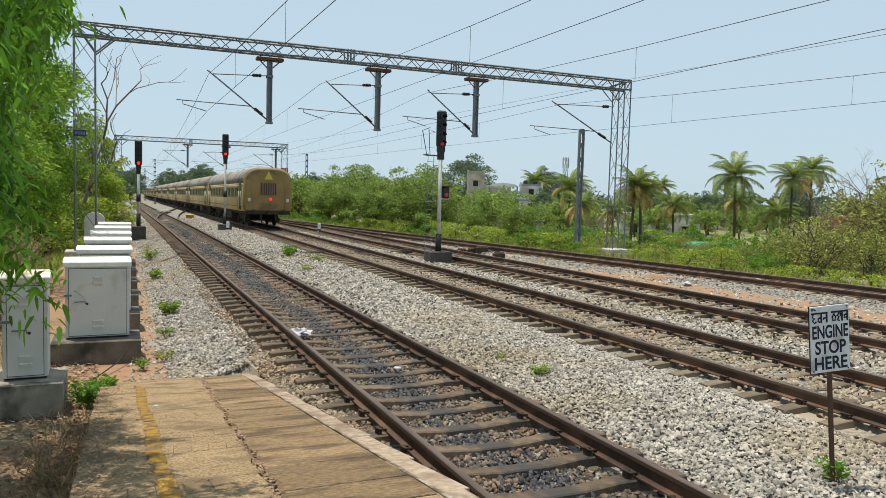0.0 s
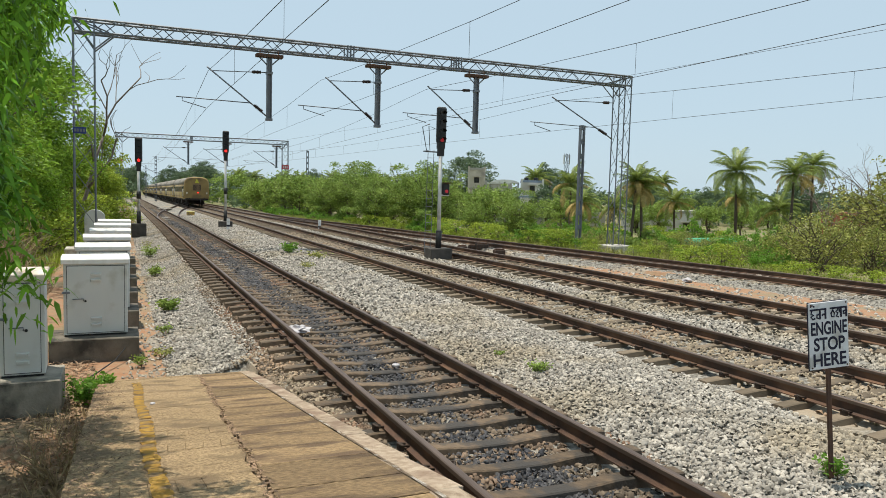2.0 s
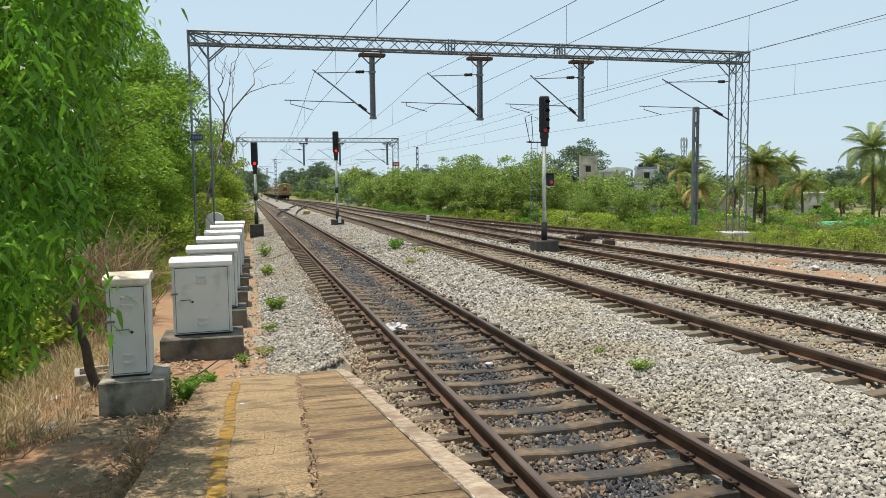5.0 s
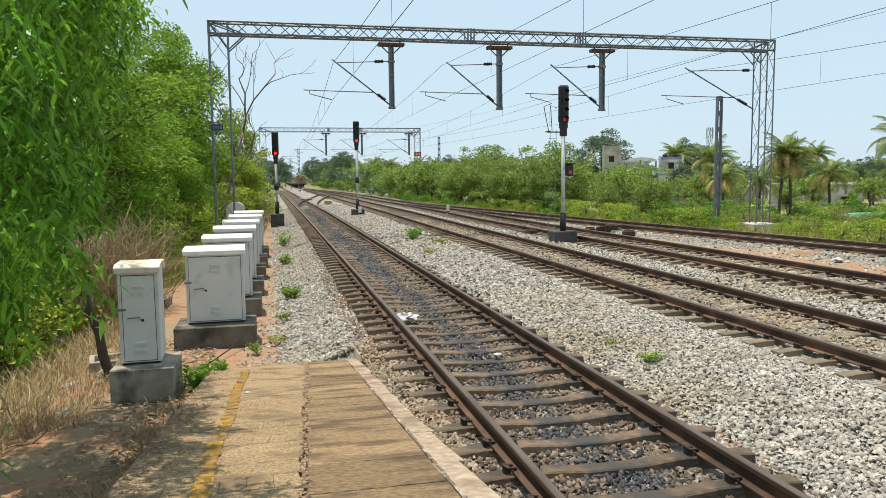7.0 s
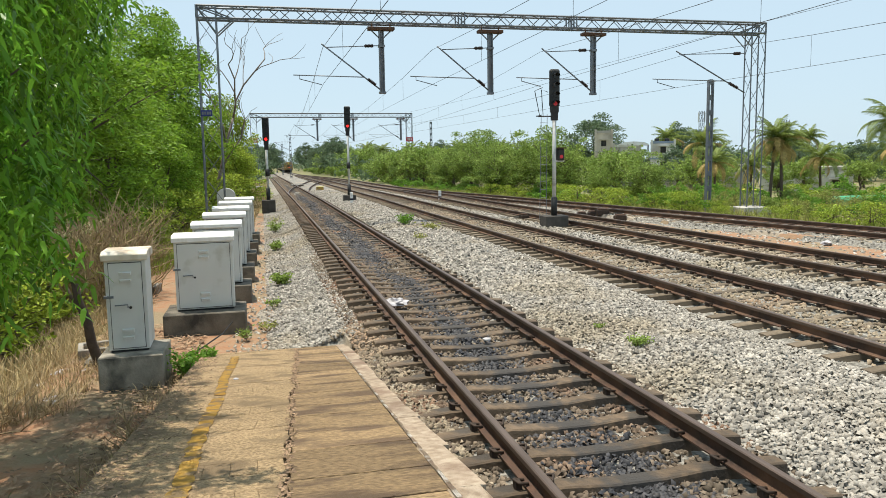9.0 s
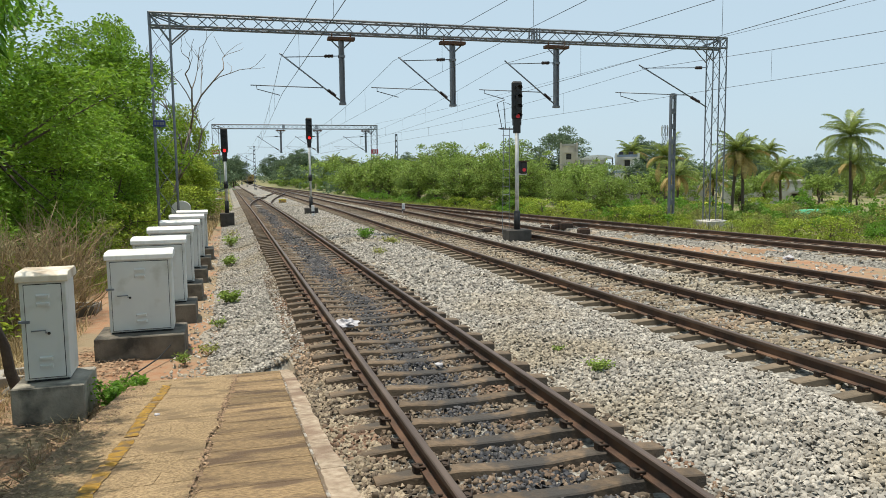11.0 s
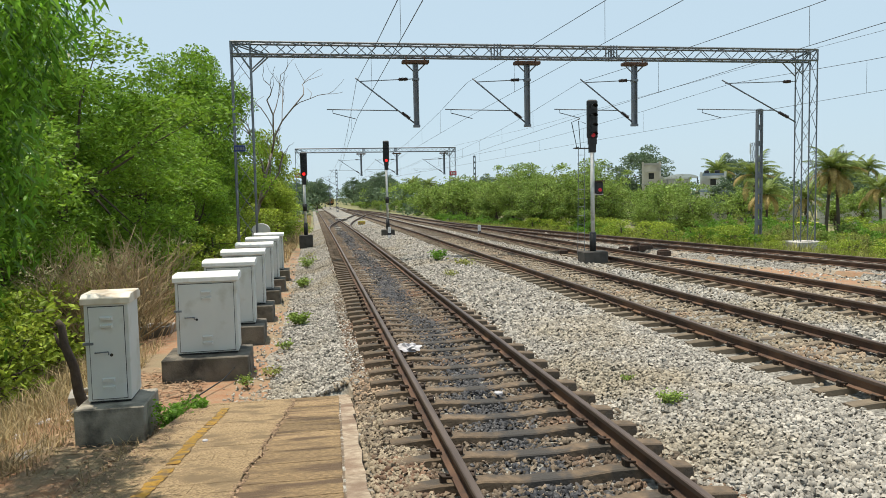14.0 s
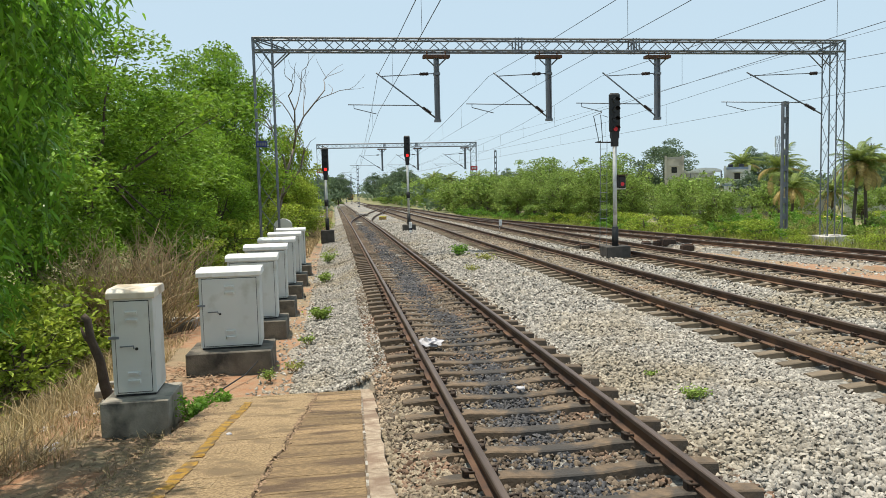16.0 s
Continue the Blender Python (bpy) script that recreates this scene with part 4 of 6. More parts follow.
def overhead():
    portal(33.0, -2.32, 24.4, [(5.33, 2.95), (10.3, 8.05), (15.35, 13.0), (23.55, 19.9)],
           "galvanised lattice portal gantry spanning all tracks", plate=None)
    b = tagged(part("mast_board", box(-2.34, -1.88, 32.62, 32.66, 4.36, 4.62, 0.005), M_BLUE_PLATE), "small blue board fixed to the gantry column", "sign board")
    bm = bmesh.new()
    for k in range(4):
        box(-2.29 + 0.1 * k, -2.22 + 0.1 * k, 32.614, 32.618, 4.43, 4.55, bm=bm)
    part("marking", bm, M_GALV, b, "pale worn lettering bars")
    portal(97.0, -1.15, 19.4, [(7.1, 4.4), (11.7, 9.1), (17.9, 15.2)], "distant galvanised portal gantry with red boards", -0.6,
           plate=[(-0.8, M_RED_PLATE), (19.0, M_RED_PLATE)])
    mast(22.38, 34.2, 6.25, "grey steel mast with batten plates beside the gantry")
    mast(21.95, 97.0, 7.5, "distant grey steel mast above the bushes", None)
    mast(6.0, 161.0, 8.3, "distant steel mast with a bracket arm", 2.6, 0.17)
    mast(6.0, 225.0, 8.0, "distant steel mast with a bracket arm", 2.6, 0.17)
    mast(5.6, 289.0, 7.6, "distant steel mast with a bracket arm", 2.6, 0.17)
    wires([(2.7, -31), (2.78, 33), (4.2, 97), (3.0, 161), (2.6, 225)], "contact and catenary wires over the platform track")
    wires([(6.8, -31), (7.6, 33), (8.9, 97), (8.4, 161), (8.8, 225)], "contact and catenary wires over the second track")
    wires([(12.0, -31), (12.7, 33), (15.0, 97), (9.3, 161)], "contact and catenary wires over the third track")
    wires([(24.6, -31), (20.1, 33), (15.4, 97), (9.8, 161)], "contact and catenary wires over the siding")
    f = thing("feeder_wire", pose(0, 0, 0), "single thin feeder wire high above the tracks", "overhead wire", "overhead wires")
    part("strand", tube([(24.6, -31, 8.7), (24.4, 1, 8.2), (24.2, 33, 8.9), (20, 65, 8.2), (19.2, 97, 8.8)], 0.009, 4), M_WIRE, f)


# ---- signals ----
def signal(x, y, head_top, label, base_w, bright, mid_box, unit=True, ladder=True, head_h=1.75, head_w=0.40, side=1):
    z0 = -0.35 + grade(y)
    s = thing("signal_post", pose(x, y, z0), label, "railway signal", "colour light signals")
    H = head_top - z0
    part("base_block", box(-base_w, base_w, -base_w * 0.8, base_w * 0.8, -0.25, 0.55, 0.03), M_BLOCK, s, "tarred black concrete base block")
    part("pole_foot", tube([(0, 0, 0.5), (0, 0, 1.25)], 0.12, 10), M_BLACK, s, "black foot of the pole")
    part("pole", tube([(0, 0, 1.2), (0, 0, H - head_h + 0.05)], 0.075, 10), M_POLE_WHITE, s)
    if mid_box:
        part("pole_band", tube([(0, 0, H * 0.36), (0, 0, H * 0.36 + 0.42)], 0.125, 10), M_BLACK, s, "black band round the pole")
    h = H - head_h
    bm = box(-head_w / 2, head_w / 2, -0.1, 0.1, h + 0.32, H, 0.06)
    box(-head_w * 0.36, head_w * 0.36, -0.1, 0.1, h + 0.12, h + 0.36, bm=bm)
    box(-0.12, 0.12, -0.08, 0.08, h - 0.18, h + 0.14, bm=bm)
    head = part("signal_head", bm, M_BLACK, s, "black backing board with lamps")
    for i, dz in enumerate((0.28, 0.62, 0.98, 1.3)):
        zz = H - dz
        lit = i == (3 if head_h < 1.9 else 3)
        part("lamp", tube([(0, -0.105, zz), (0, -0.125, zz)], 0.08 if lit else 0.09, 12), (M_RED_LAMP if bright else M_DIM_LAMP) if lit else M_LENS, head, "glowing red lamp" if lit else "dark unlit lens")
        bm = bmesh.new()
        n = 8
        ra = [bm.verts.new((0.11 * math.cos(math.pi * k / n), -0.1, zz + 0.11 * math.sin(math.pi * k / n))) for k in range(n + 1)]
        rb = [bm.verts.new((0.105 * math.cos(math.pi * k / n), -0.33, zz + 0.02 + 0.1 * math.sin(math.pi * k / n))) for k in range(n + 1)]
        for k in range(n):
            bm.faces.new((ra[k], ra[k + 1], rb[k + 1], rb[k]))
        bmesh.ops.solidify(bm, geom=bm.faces[:], thickness=0.008)
        part("hood", bm, M_BLACK, head)
    # call-on unit at the side
    if unit:
        part("side_unit", box(side * 0.1, side * 0.1 + 0.28, -0.14, 0.14, H * 0.435, H * 0.435 + 0.46, 0.04), M_BLACK, s, "small black calling-on unit")
        part("side_lamp", tube([(side * 0.24, -0.14, H * 0.435 + 0.15), (side * 0.24, -0.155, H * 0.435 + 0.15)], 0.07, 10), M_DIM_LAMP, s, "dim red lens")
        part("side_hood", box(side * 0.08, side * 0.08 + 0.34, -0.22, 0.1, H * 0.435 + 0.46, H * 0.435 + 0.5), M_RUST, s, "rusty sheet hood")
        part("bracket", box(0.0, side * 0.4, -0.04, 0.04, H * 0.435 - 0.04, H * 0.435 + 0.02), M_POLE_WHITE, s)
    if ladder:
        bm = bmesh.new()
        for dx in (-0.55, -0.28):
            tube([(dx, 0.12, 0.4), (dx * 0.9, 0.1, h + 0.05)], 0.014, 4, bm)
        k = 0.6
        while k < h:
            tube([(-0.54, 0.12, k), (-0.27, 0.12, k)], 0.009, 4, bm)
            k += 0.32
        part("ladder", bm, M_GALV, s, "thin steel access ladder")
        bm = tube([(-0.62, 0.1, h - 0.02), (0.0, 0.1, h - 0.02)], 0.025, 4)
        tube([(-0.62, -0.2, h), (-0.62, 0.3, h), (-0.2, 0.3, h)], 0.02, 4, bm)
        tube([(-0.5, 0.25, h), (-0.72, 0.2, h + 0.95), (-0.4, 0.2, h + 1.08)], 0.018, 4, bm)
        tube([(-0.36, 0.25, h), (-0.45, 0.2, h + 1.0), (-0.2, 0.15, h + 0.9)], 0.016, 4, bm)
        part("guard_rail", bm, M_BLACK, s, "bent safety rail round the platform")
    return s


def signals():
    signal(11.02, 27.1, 5.78, "tall colour light signal with a white pole and dim red lamp", 0.46, False, False)
    signal(5.66, 50.1, 6.06, "colour light signal between two tracks showing red", 0.42, True, True, False, False)
    signal(0.33, 46.0, 5.12, "colour light signal beside the platform track showing red", 0.4, True, True, False, False)


# ---- train ----
def bogie(parent, y):
    b = new("bogie")
    b.parent = parent
    b.matrix_basis = pose(0, y, 0)
    bm = bmesh.new()
    for s in (-1, 1):
        box(s * 1.02 - 0.08, s * 1.02 + 0.08, -1.75, 1.75, 0.5, 0.78, bm=bm)
        for yy in (-1.45, 1.45):
            box(s * 1.05 - 0.15, s * 1.05 + 0.15, yy - 0.22, yy + 0.22, 0.28, 0.62, bm=bm)
        tube([(s * 1.02, -0.4, 0.45), (s * 1.02, -0.4, 0.95)], 0.16, 8, bm)
        tube([(s * 1.02, 0.4, 0.45), (s * 1.02, 0.4, 0.95)], 0.16, 8, bm)
    box(-1.1, 1.1, -0.3, 0.3, 0.5, 0.95, bm=bm)
    part("bogie_frame", bm, M_UNDER, b)
    for yy in (-1.45, 1.45):
        bm = tube([(-0.95, yy, 0.457), (0.95, yy, 0.457)], 0.09, 8)
        for s in (-1, 1):
            tube([(s * 0.80, yy, 0.457), (s * 0.94, yy, 0.457)], 0.457, 20, bm)
        part("wheelset", bm, M_UNDER, b, "dark steel wheels on an axle")


def coach():
    """An old all-welded coach, 22.3 m over its ends, origin at rail level in the middle."""
    c = thing("train_coach", pose(0, 0, 0), "cream and brown passenger coach of a departing train", "train coach", "coaches of the train")
    L, W = 11.1, 1.62
    side = [(-1.5, 1.05), (-1.6, 1.2), (-W, 1.9), (-1.6, 2.95)]
    roof = []
    for k in range(13):
        a = math.pi * (1 - k / 12)
        roof.append((1.6 * math.copysign(abs(math.cos(a)) ** 0.6, math.cos(a)), 2.95 + 1.06 * abs(math.sin(a)) ** 0.8))
    prof = side[:-1] + roof + [(-x, z) for x, z in side[:-1][::-1]]

    def hull(profile, y0, y1, close=True):
        bm = bmesh.new()
        a = [bm.verts.new((x, y0, z)) for x, z in profile]
        b = [bm.verts.new((x, y1, z)) for x, z in profile]
        n = len(profile)
        for k in range(n - (0 if close else 1)):
            f = bm.faces.new((a[k], a[(k + 1) % n], b[(k + 1) % n], b[k]))
            f.smooth = True
        if close:
            bm.faces.new(a[::-1])
            bm.faces.new(b)
        bmesh.ops.recalc_face_normals(bm, faces=bm.faces[:])
        return bm
    body_prof = side[:-1] + [(-1.6, 2.95), (1.6, 2.95)] + [(-x, z) for x, z in side[:-1][::-1]]
    part("body", hull(body_prof, -L, L), M_COACH, c)
    part("roof", hull([(x * 1.005, z + 0.004) for x, z in roof], -L - 0.02, L + 0.02), M_ROOF, c, "dusty grey arched roof")
    # rounded ends
    for s in (-1, 1):
        bm = bmesh.new()
        ctr = (0, 2.4)
        rings = []
        for off, k in ((0.0, 0.997), (0.18, 0.985), (0.3, 0.95), (0.34, 0.9)):
            rings.append([bm.verts.new((ctr[0] + (x - ctr[0]) * k, s * (L + off), ctr[1] + (z - ctr[1]) * (k if off else 0.997))) for x, z in prof])
        for a, b in zip(rings, rings[1:]):
            for k in range(len(prof)):
                f = bm.faces.new((a[k], b[k], b[(k + 1) % len(prof)], a[(k + 1) % len(prof)]))
                f.smooth = True
        bm.faces.new(rings[-1])
        bmesh.ops.recalc_face_normals(bm, faces=bm.faces[:])
        end = part("end_wall", bm, M_COACH_END, c, "grimy yellow end wall")
        ye = s * (L + 0.34)
        bm = box(-0.52, 0.52, min(ye, ye + s * 0.03), max(ye, ye + s * 0.03), 2.15, 3.0, 0.008)
        gang = part("shutter", bm, M_COACH_BAND, end, "grey-brown vestibule shutter")
        bm = bmesh.new()
        for k in range(7):
            box(-0.48 + k * 0.15, -0.42 + k * 0.15, min(ye, ye + s * 0.045), max(ye, ye + s * 0.045), 2.2, 2.95, bm=bm)
        part("slats", bm, M_GLASS_DARK, gang)
        for dx in (-1.1, 1.1):
            part("buffer", tube([(dx * 0.9, s * (L + 0.2), 1.08), (dx * 0.9, s * (L + 0.75), 1.08), (dx * 0.9, s * (L + 0.78), 1.08)], 0.11, 10), M_UNDER, end)
            part("end_rib", box(dx - 0.03, dx + 0.03, min(ye, ye + s * 0.03), max(ye, ye + s * 0.03), 1.3, 3.4), M_COACH_END, end)
            part("marker_box", box(dx * 1.15 - 0.09, dx * 1.15 + 0.09, min(ye, ye + s * 0.05), max(ye, ye + s * 0.05), 1.72, 1.95, 0.01), M_LID_OLD, end)
        bm = tube([(0, s * (L + 0.3), 1.0), (0, s * (L + 0.7), 0.95)], 0.12, 6)
        tube([(-0.5, s * (L + 0.3), 1.0), (-0.5, s * (L + 0.5), 0.6), (-0.45, s * (L + 0.45), 0.35)], 0.05, 6, bm)
        tube([(0.45, s * (L + 0.3), 1.0), (0.45, s * (L + 0.55), 0.6), (0.4, s * (L + 0.45), 0.4)], 0.05, 6, bm)
        part("coupler", bm, M_UNDER, end)
        part("lower_beam", box(-1.45, 1.45, min(ye - s * 0.3, ye), max(ye - s * 0.3, ye), 0.88, 1.12, 0.02), M_UNDER, end)
    # sides: window band, windows, doors
    for s in (-1, 1):
        x = s * 1.615
        part("window_band", box(min(x, x + s * 0.012), max(x, x + s * 0.012), -8.6, 8.6, 1.95, 2.72), M_COACH_BAND, c, "brown band along the windows")
        for i in range(9):
            y = -8.0 + i * 2.0
            part("window", box(min(x, x + s * 0.02), max(x, x + s * 0.02), y - 0.62, y + 0.62, 2.05, 2.65, 0.01), M_GLASS_DARK, c, "shaded barred window")
        for y in (-9.7, 9.7):
            d = part("door", box(min(x - s * 0.02, x + s * 0.012), max(x - s * 0.02, x + s * 0.012), y - 0.42, y + 0.42, 1.15, 3.0, 0.005), M_GLASS_DARK, c, "open dark doorway")
            for k in (-0.5, 0.5):
                part("grab_rail", tube([(x + s * 0.05, y + k, 1.4), (x + s * 0.05, y + k, 2.4)], 0.02, 5), M_POLE_WHITE, d)
        for y in (-10.6, -8.85, 8.85, 10.6):
            part("small_window", box(min(x, x + s * 0.012), max(x, x + s * 0.012), y - 0.17, y + 0.17, 2.1, 2.75), M_GLASS_DARK, c)
        for z in (1.35, 2.82):
            part("waist_rib", box(min(x, x + s * 0.012), max(x, x + s * 0.012), -11.05, 11.05, z, z + 0.05), M_COACH_BAND, c)
    part("underframe", box(-1.3, 1.3, -10.9, 10.9, 0.85, 1.1, 0.02), M_UNDER, c)
    part("battery_box", box(-1.35, 1.35, -3.4, -1.0, 0.35, 0.9, 0.03), M_UNDER, c)
    part("water_tank", tube([(-0.7, 1.0, 0.65), (-0.7, 3.2, 0.65)], 0.32, 10), M_UNDER, c)
    for y in (-7.4, 7.4):
        bogie(c, y)
    for k in range(6):
        part("roof_vent", tube([(0.0, -7.5 + k * 3, 4.0), (0.0, -7.5 + k * 3, 4.12)], 0.16, 8), M_ROOF, c)
    return c


def tail(c):
    ye = -(11.1 + 0.34)
    part("tail_lamp", tube([(0.15, ye - 0.02, 1.9), (0.15, ye - 0.06, 1.9)], 0.075, 12), M_RED_LAMP, c, "glowing red tail lamp")
    bm = bmesh.new()
    a = [bm.verts.new(v) for v in ((-0.28, ye - 0.006, 3.2), (0.28, ye - 0.006, 3.2), (0.0, ye - 0.006, 3.75))]
    b = [bm.verts.new(v.co + Vector((0, -0.006, 0))) for v in a]
    bm.faces.new(b)
    for k in range(3):
        bm.faces.new((a[k], a[(k + 1) % 3], b[(k + 1) % 3], b[k]))
    part("last_vehicle_mark", bm, M_YCLOTH, c, "yellow painted triangle")


COACHES = []


def train():
    c = coach()
    COACHES.append(c)
    for k in range(11):
        COACHES.append(copy_thing(c, pose(0, 30 * k, 0)))
    tail(c)
    tagged(c, "last coach of a departing train, yellow end, red tail lamp")


# ---- sign ----
def text_mesh(words, size, material, name, parent, m, width=None):
    cu = bpy.data.curves.new(name, "FONT")
    cu.body, cu.size, cu.align_x, cu.align_y, cu.extrude, cu.offset = words, size, "CENTER", "CENTER", 0.001, 0.004
    tmp = bpy.data.objects.new(name, cu)
    scene.collection.objects.link(tmp)
    bpy.context.view_layer.update()
    me = bpy.data.meshes.new_from_object(tmp.evaluated_get(bpy.context.evaluated_depsgraph_get()))
    bpy.data.objects.remove(tmp)
    if width:
        xs = [v.co.x for v in me.vertices]
        k = width / (max(xs) - min(xs))
        for v in me.vertices:
            v.co.x *= k
    ob = part(name, me, material, parent)
    ob.matrix_basis = m
    return ob


def engine_sign():
    s = thing("stop_sign", pose(5.375, 4.5, -0.28, 0, -6.0, -14), "white engine stop sign with navy lettering on a thin rusty post", "sign")
    part("post", box(-0.022, 0.022, -0.012, 0.012, -0.15, 1.75, 0.004), M_RUST, s)
    b = part("board", box(-0.197, 0.197, -0.026, -0.014, 1.17, 1.785, 0.004), M_WHITE, s, "white board with chipped dark edge")
    part("edge_trim", box(-0.203, 0.203, -0.018, -0.008, 1.164, 1.791, 0.003), M_INK, s)
    for words, z, w in (("ENGINE", 1.54, 0.36), ("STOP", 1.395, 0.31), ("HERE", 1.25, 0.33)):
        text_mesh(words, 0.165, M_INK, "lettering", b, pose(0, -0.0275, z, 90), w)
    # Hindi line: strokes hung from a head-bar, some dipping below and some rising above it
    bm = bmesh.new()

    def stroke(*pts):
        tube([(px, -0.028, 1.615 + pz) for px, pz in pts], 0.0078, 4, bm)
    for x0, x1 in ((-0.185, -0.02), (0.015, 0.185)):
        box(x0, x1, -0.0305, -0.0265, 1.714, 1.73, bm=bm)
    for x in (-0.085, -0.03, 0.125, 0.178):
        box(x - 0.008, x + 0.008, -0.0305, -0.0265, 1.632, 1.722, bm=bm)
    stroke((-0.165, 0.1), (-0.175, 0.075), (-0.15, 0.062), (-0.175, 0.045), (-0.155, 0.02), (-0.135, 0.03))
    stroke((-0.18, 0.135), (-0.16, 0.15), (-0.14, 0.135))
    stroke((-0.09, 0.065), (-0.115, 0.06), (-0.118, 0.035), (-0.1, 0.025))
    stroke((-0.035, 0.06), (-0.06, 0.06), (-0.062, 0.045))
    stroke((0.045, 0.105), (0.045, 0.09), (0.025, 0.06), (0.03, 0.03), (0.055, 0.028), (0.06, 0.06), (0.045, 0.085))
    stroke((0.09, 0.105), (0.09, 0.085), (0.072, 0.07), (0.095, 0.06), (0.078, 0.03), (0.1, 0.022))
    stroke((0.105, 0.1), (0.11, 0.07), (0.122, 0.06))
    stroke((0.172, 0.075), (0.148, 0.07), (0.146, 0.045), (0.172, 0.05))
    part("hindi_lettering", bm, M_INK, b, "navy Hindi lettering")
    for dx, dz in ((-0.175, 1.19), (0.175, 1.19), (-0.175, 1.765), (0.175, 1.765)):
        part("rivet", tube([(dx, -0.026, dz), (dx, -0.031, dz)], 0.008, 6), M_RUST, b)


platform()
cabinets()
overhead()
signals()
train()
engine_sign()


# ---- plants ----
def limbs(bm, start, end, r0, r1, rnd, wob=0.12, n=5, sides=6):
    a, b = Vector(start), Vector(end)
    pts = [a + (b - a) * (k / n) + Vector((rnd.uniform(-wob, wob), rnd.uniform(-wob, wob), rnd.uniform(-wob, wob) * 0.5)) * (0 if k in (0, n) else 1) for k in range(n + 1)]
    tube(pts, r0, sides, bm, r1)
    return pts


def clump_cloud(rng, centres, radii, per, flat=0.7):
    """Leaf places in parasol-shaped clumps, thick on top and open below."""
    out = []
    for c, r in zip(centres, radii):
        n = int(per * r * r * rng.uniform(0.8, 1.2)) + 3
        d = rng.normal(size=(n, 3))
        d /= np.linalg.norm(d, axis=1, keepdims=True)
        low = (d[:, 2] < -0.3) & (rng.random(n) < 0.75)
        d[low, 2] *= -1
        out.append(c + d * (r * rng.random((n, 1)) ** 0.4) * np.array([1, 1, flat]))
    return np.concatenate(out)


def tree(name, height, crown_r, crown_low, leaf, material, seed, label, clumps=60, per=330, ragged=0.3, clump_r=0.75, trunk_mat=None, wide=0.42, bare=0, shoots=0):
    """A trunk with limbs reaching into clumps of single leaves; origin at its foot."""
    rng, rnd = np.random.default_rng(seed), random.Random(seed)
    t = thing(name, pose(0, 0, 0), label, "tree" if name == "tree" else "bush", "trees" if name == "tree" else "bushes")
    cz = (height + crown_low) / 2
    hz = (height - crown_low) / 2
    d = rng.normal(size=(clumps, 3))
    d /= np.linalg.norm(d, axis=1, keepdims=True)
    k = rng.uniform(0.35, 1.0, (clumps, 1)) ** 0.6 * (1 + rng.normal(0, ragged * 0.5, (clumps, 1)))
    centres = d * k * np.array([crown_r, crown_r, hz]) + np.array([0, 0, cz])
    # narrower towards the top
    s = 1.0 - 0.45 * np.clip((centres[:, 2] - cz) / hz, 0, 1)
    centres[:, 0] *= s
    centres[:, 1] *= s
    centres[:, 2] = np.maximum(centres[:, 2], crown_low * 0.7 + 0.2)
    bm = bmesh.new()
    top = limbs(bm, (0, 0, -0.4), (rnd.uniform(-0.3, 0.3), rnd.uniform(-0.3, 0.3), cz + hz * 0.3), 0.03 * height * wide * 2.2, 0.03, rnd, 0.1, 6, 8)
    part("trunk", bm, trunk_mat or M_BARK, t)
    bm = bmesh.new()
    for c in centres[:: max(1, clumps // 16)]:
        base = top[rnd.randint(2, 5)]
        limbs(bm, base, c, 0.045 * height / 7, 0.012, rnd, 0.12, 3, 4)
    for _ in range(bare):
        a = rnd.uniform(0, math.tau)
        e = (math.cos(a) * crown_r * rnd.uniform(0.7, 1.15), math.sin(a) * crown_r * rnd.uniform(0.7, 1.15), cz + hz * rnd.uniform(0.3, 1.25))
        limbs(bm, top[rnd.randint(2, 5)], e, 0.03, 0.008, rnd, 0.2, 5, 4)
    part("limb", bm, trunk_mat or M_BARK, t)
    pts = clump_cloud(rng, centres, clump_r * rng.uniform(0.6, 1.3, clumps), per)
    if shoots:
        # upright leafy rods that break the outline
        more = []
        for _ in range(shoots):
            a, q = rng.uniform(0, math.tau), crown_r * rng.random() ** 0.5
            foot = np.array([q * math.cos(a), q * math.sin(a), cz + hz * rng.uniform(-0.3, 0.45)])
            tip = foot + np.array([math.cos(a) * 0.35, math.sin(a) * 0.35, rng.uniform(0.3, 0.62) * hz])
            m = int(14 * (0.16 / leaf) ** 0.5) + 8
            s = rng.random((m, 1))
            more.append(foot + (tip - foot) * s + rng.normal(0, 0.09, (m, 3)))
        pts = np.concatenate([pts] + more)
    part("crown", leaves("crown", pts, leaf, leaf * wide, rng, 0.25), material, t)
    return t


def place(template, spots, first=True, seed=1):
    """Puts the template at the first spot and copies of it at the rest: (x, y, scale)."""
    rnd = random.Random(seed)
    for i, (x, y, k) in enumerate(spots):
        m = pose(x, y, ground_z(x, y) - 0.05, 0, 0, rnd.uniform(0, 360))
        ob = template if i == 0 and first else copy_thing(template, m)
        ob.matrix_basis = m
        ob.scale = (k * rnd.uniform(0.9, 1.1), k * rnd.uniform(0.9, 1.1), k * rnd.uniform(0.92, 1.08))


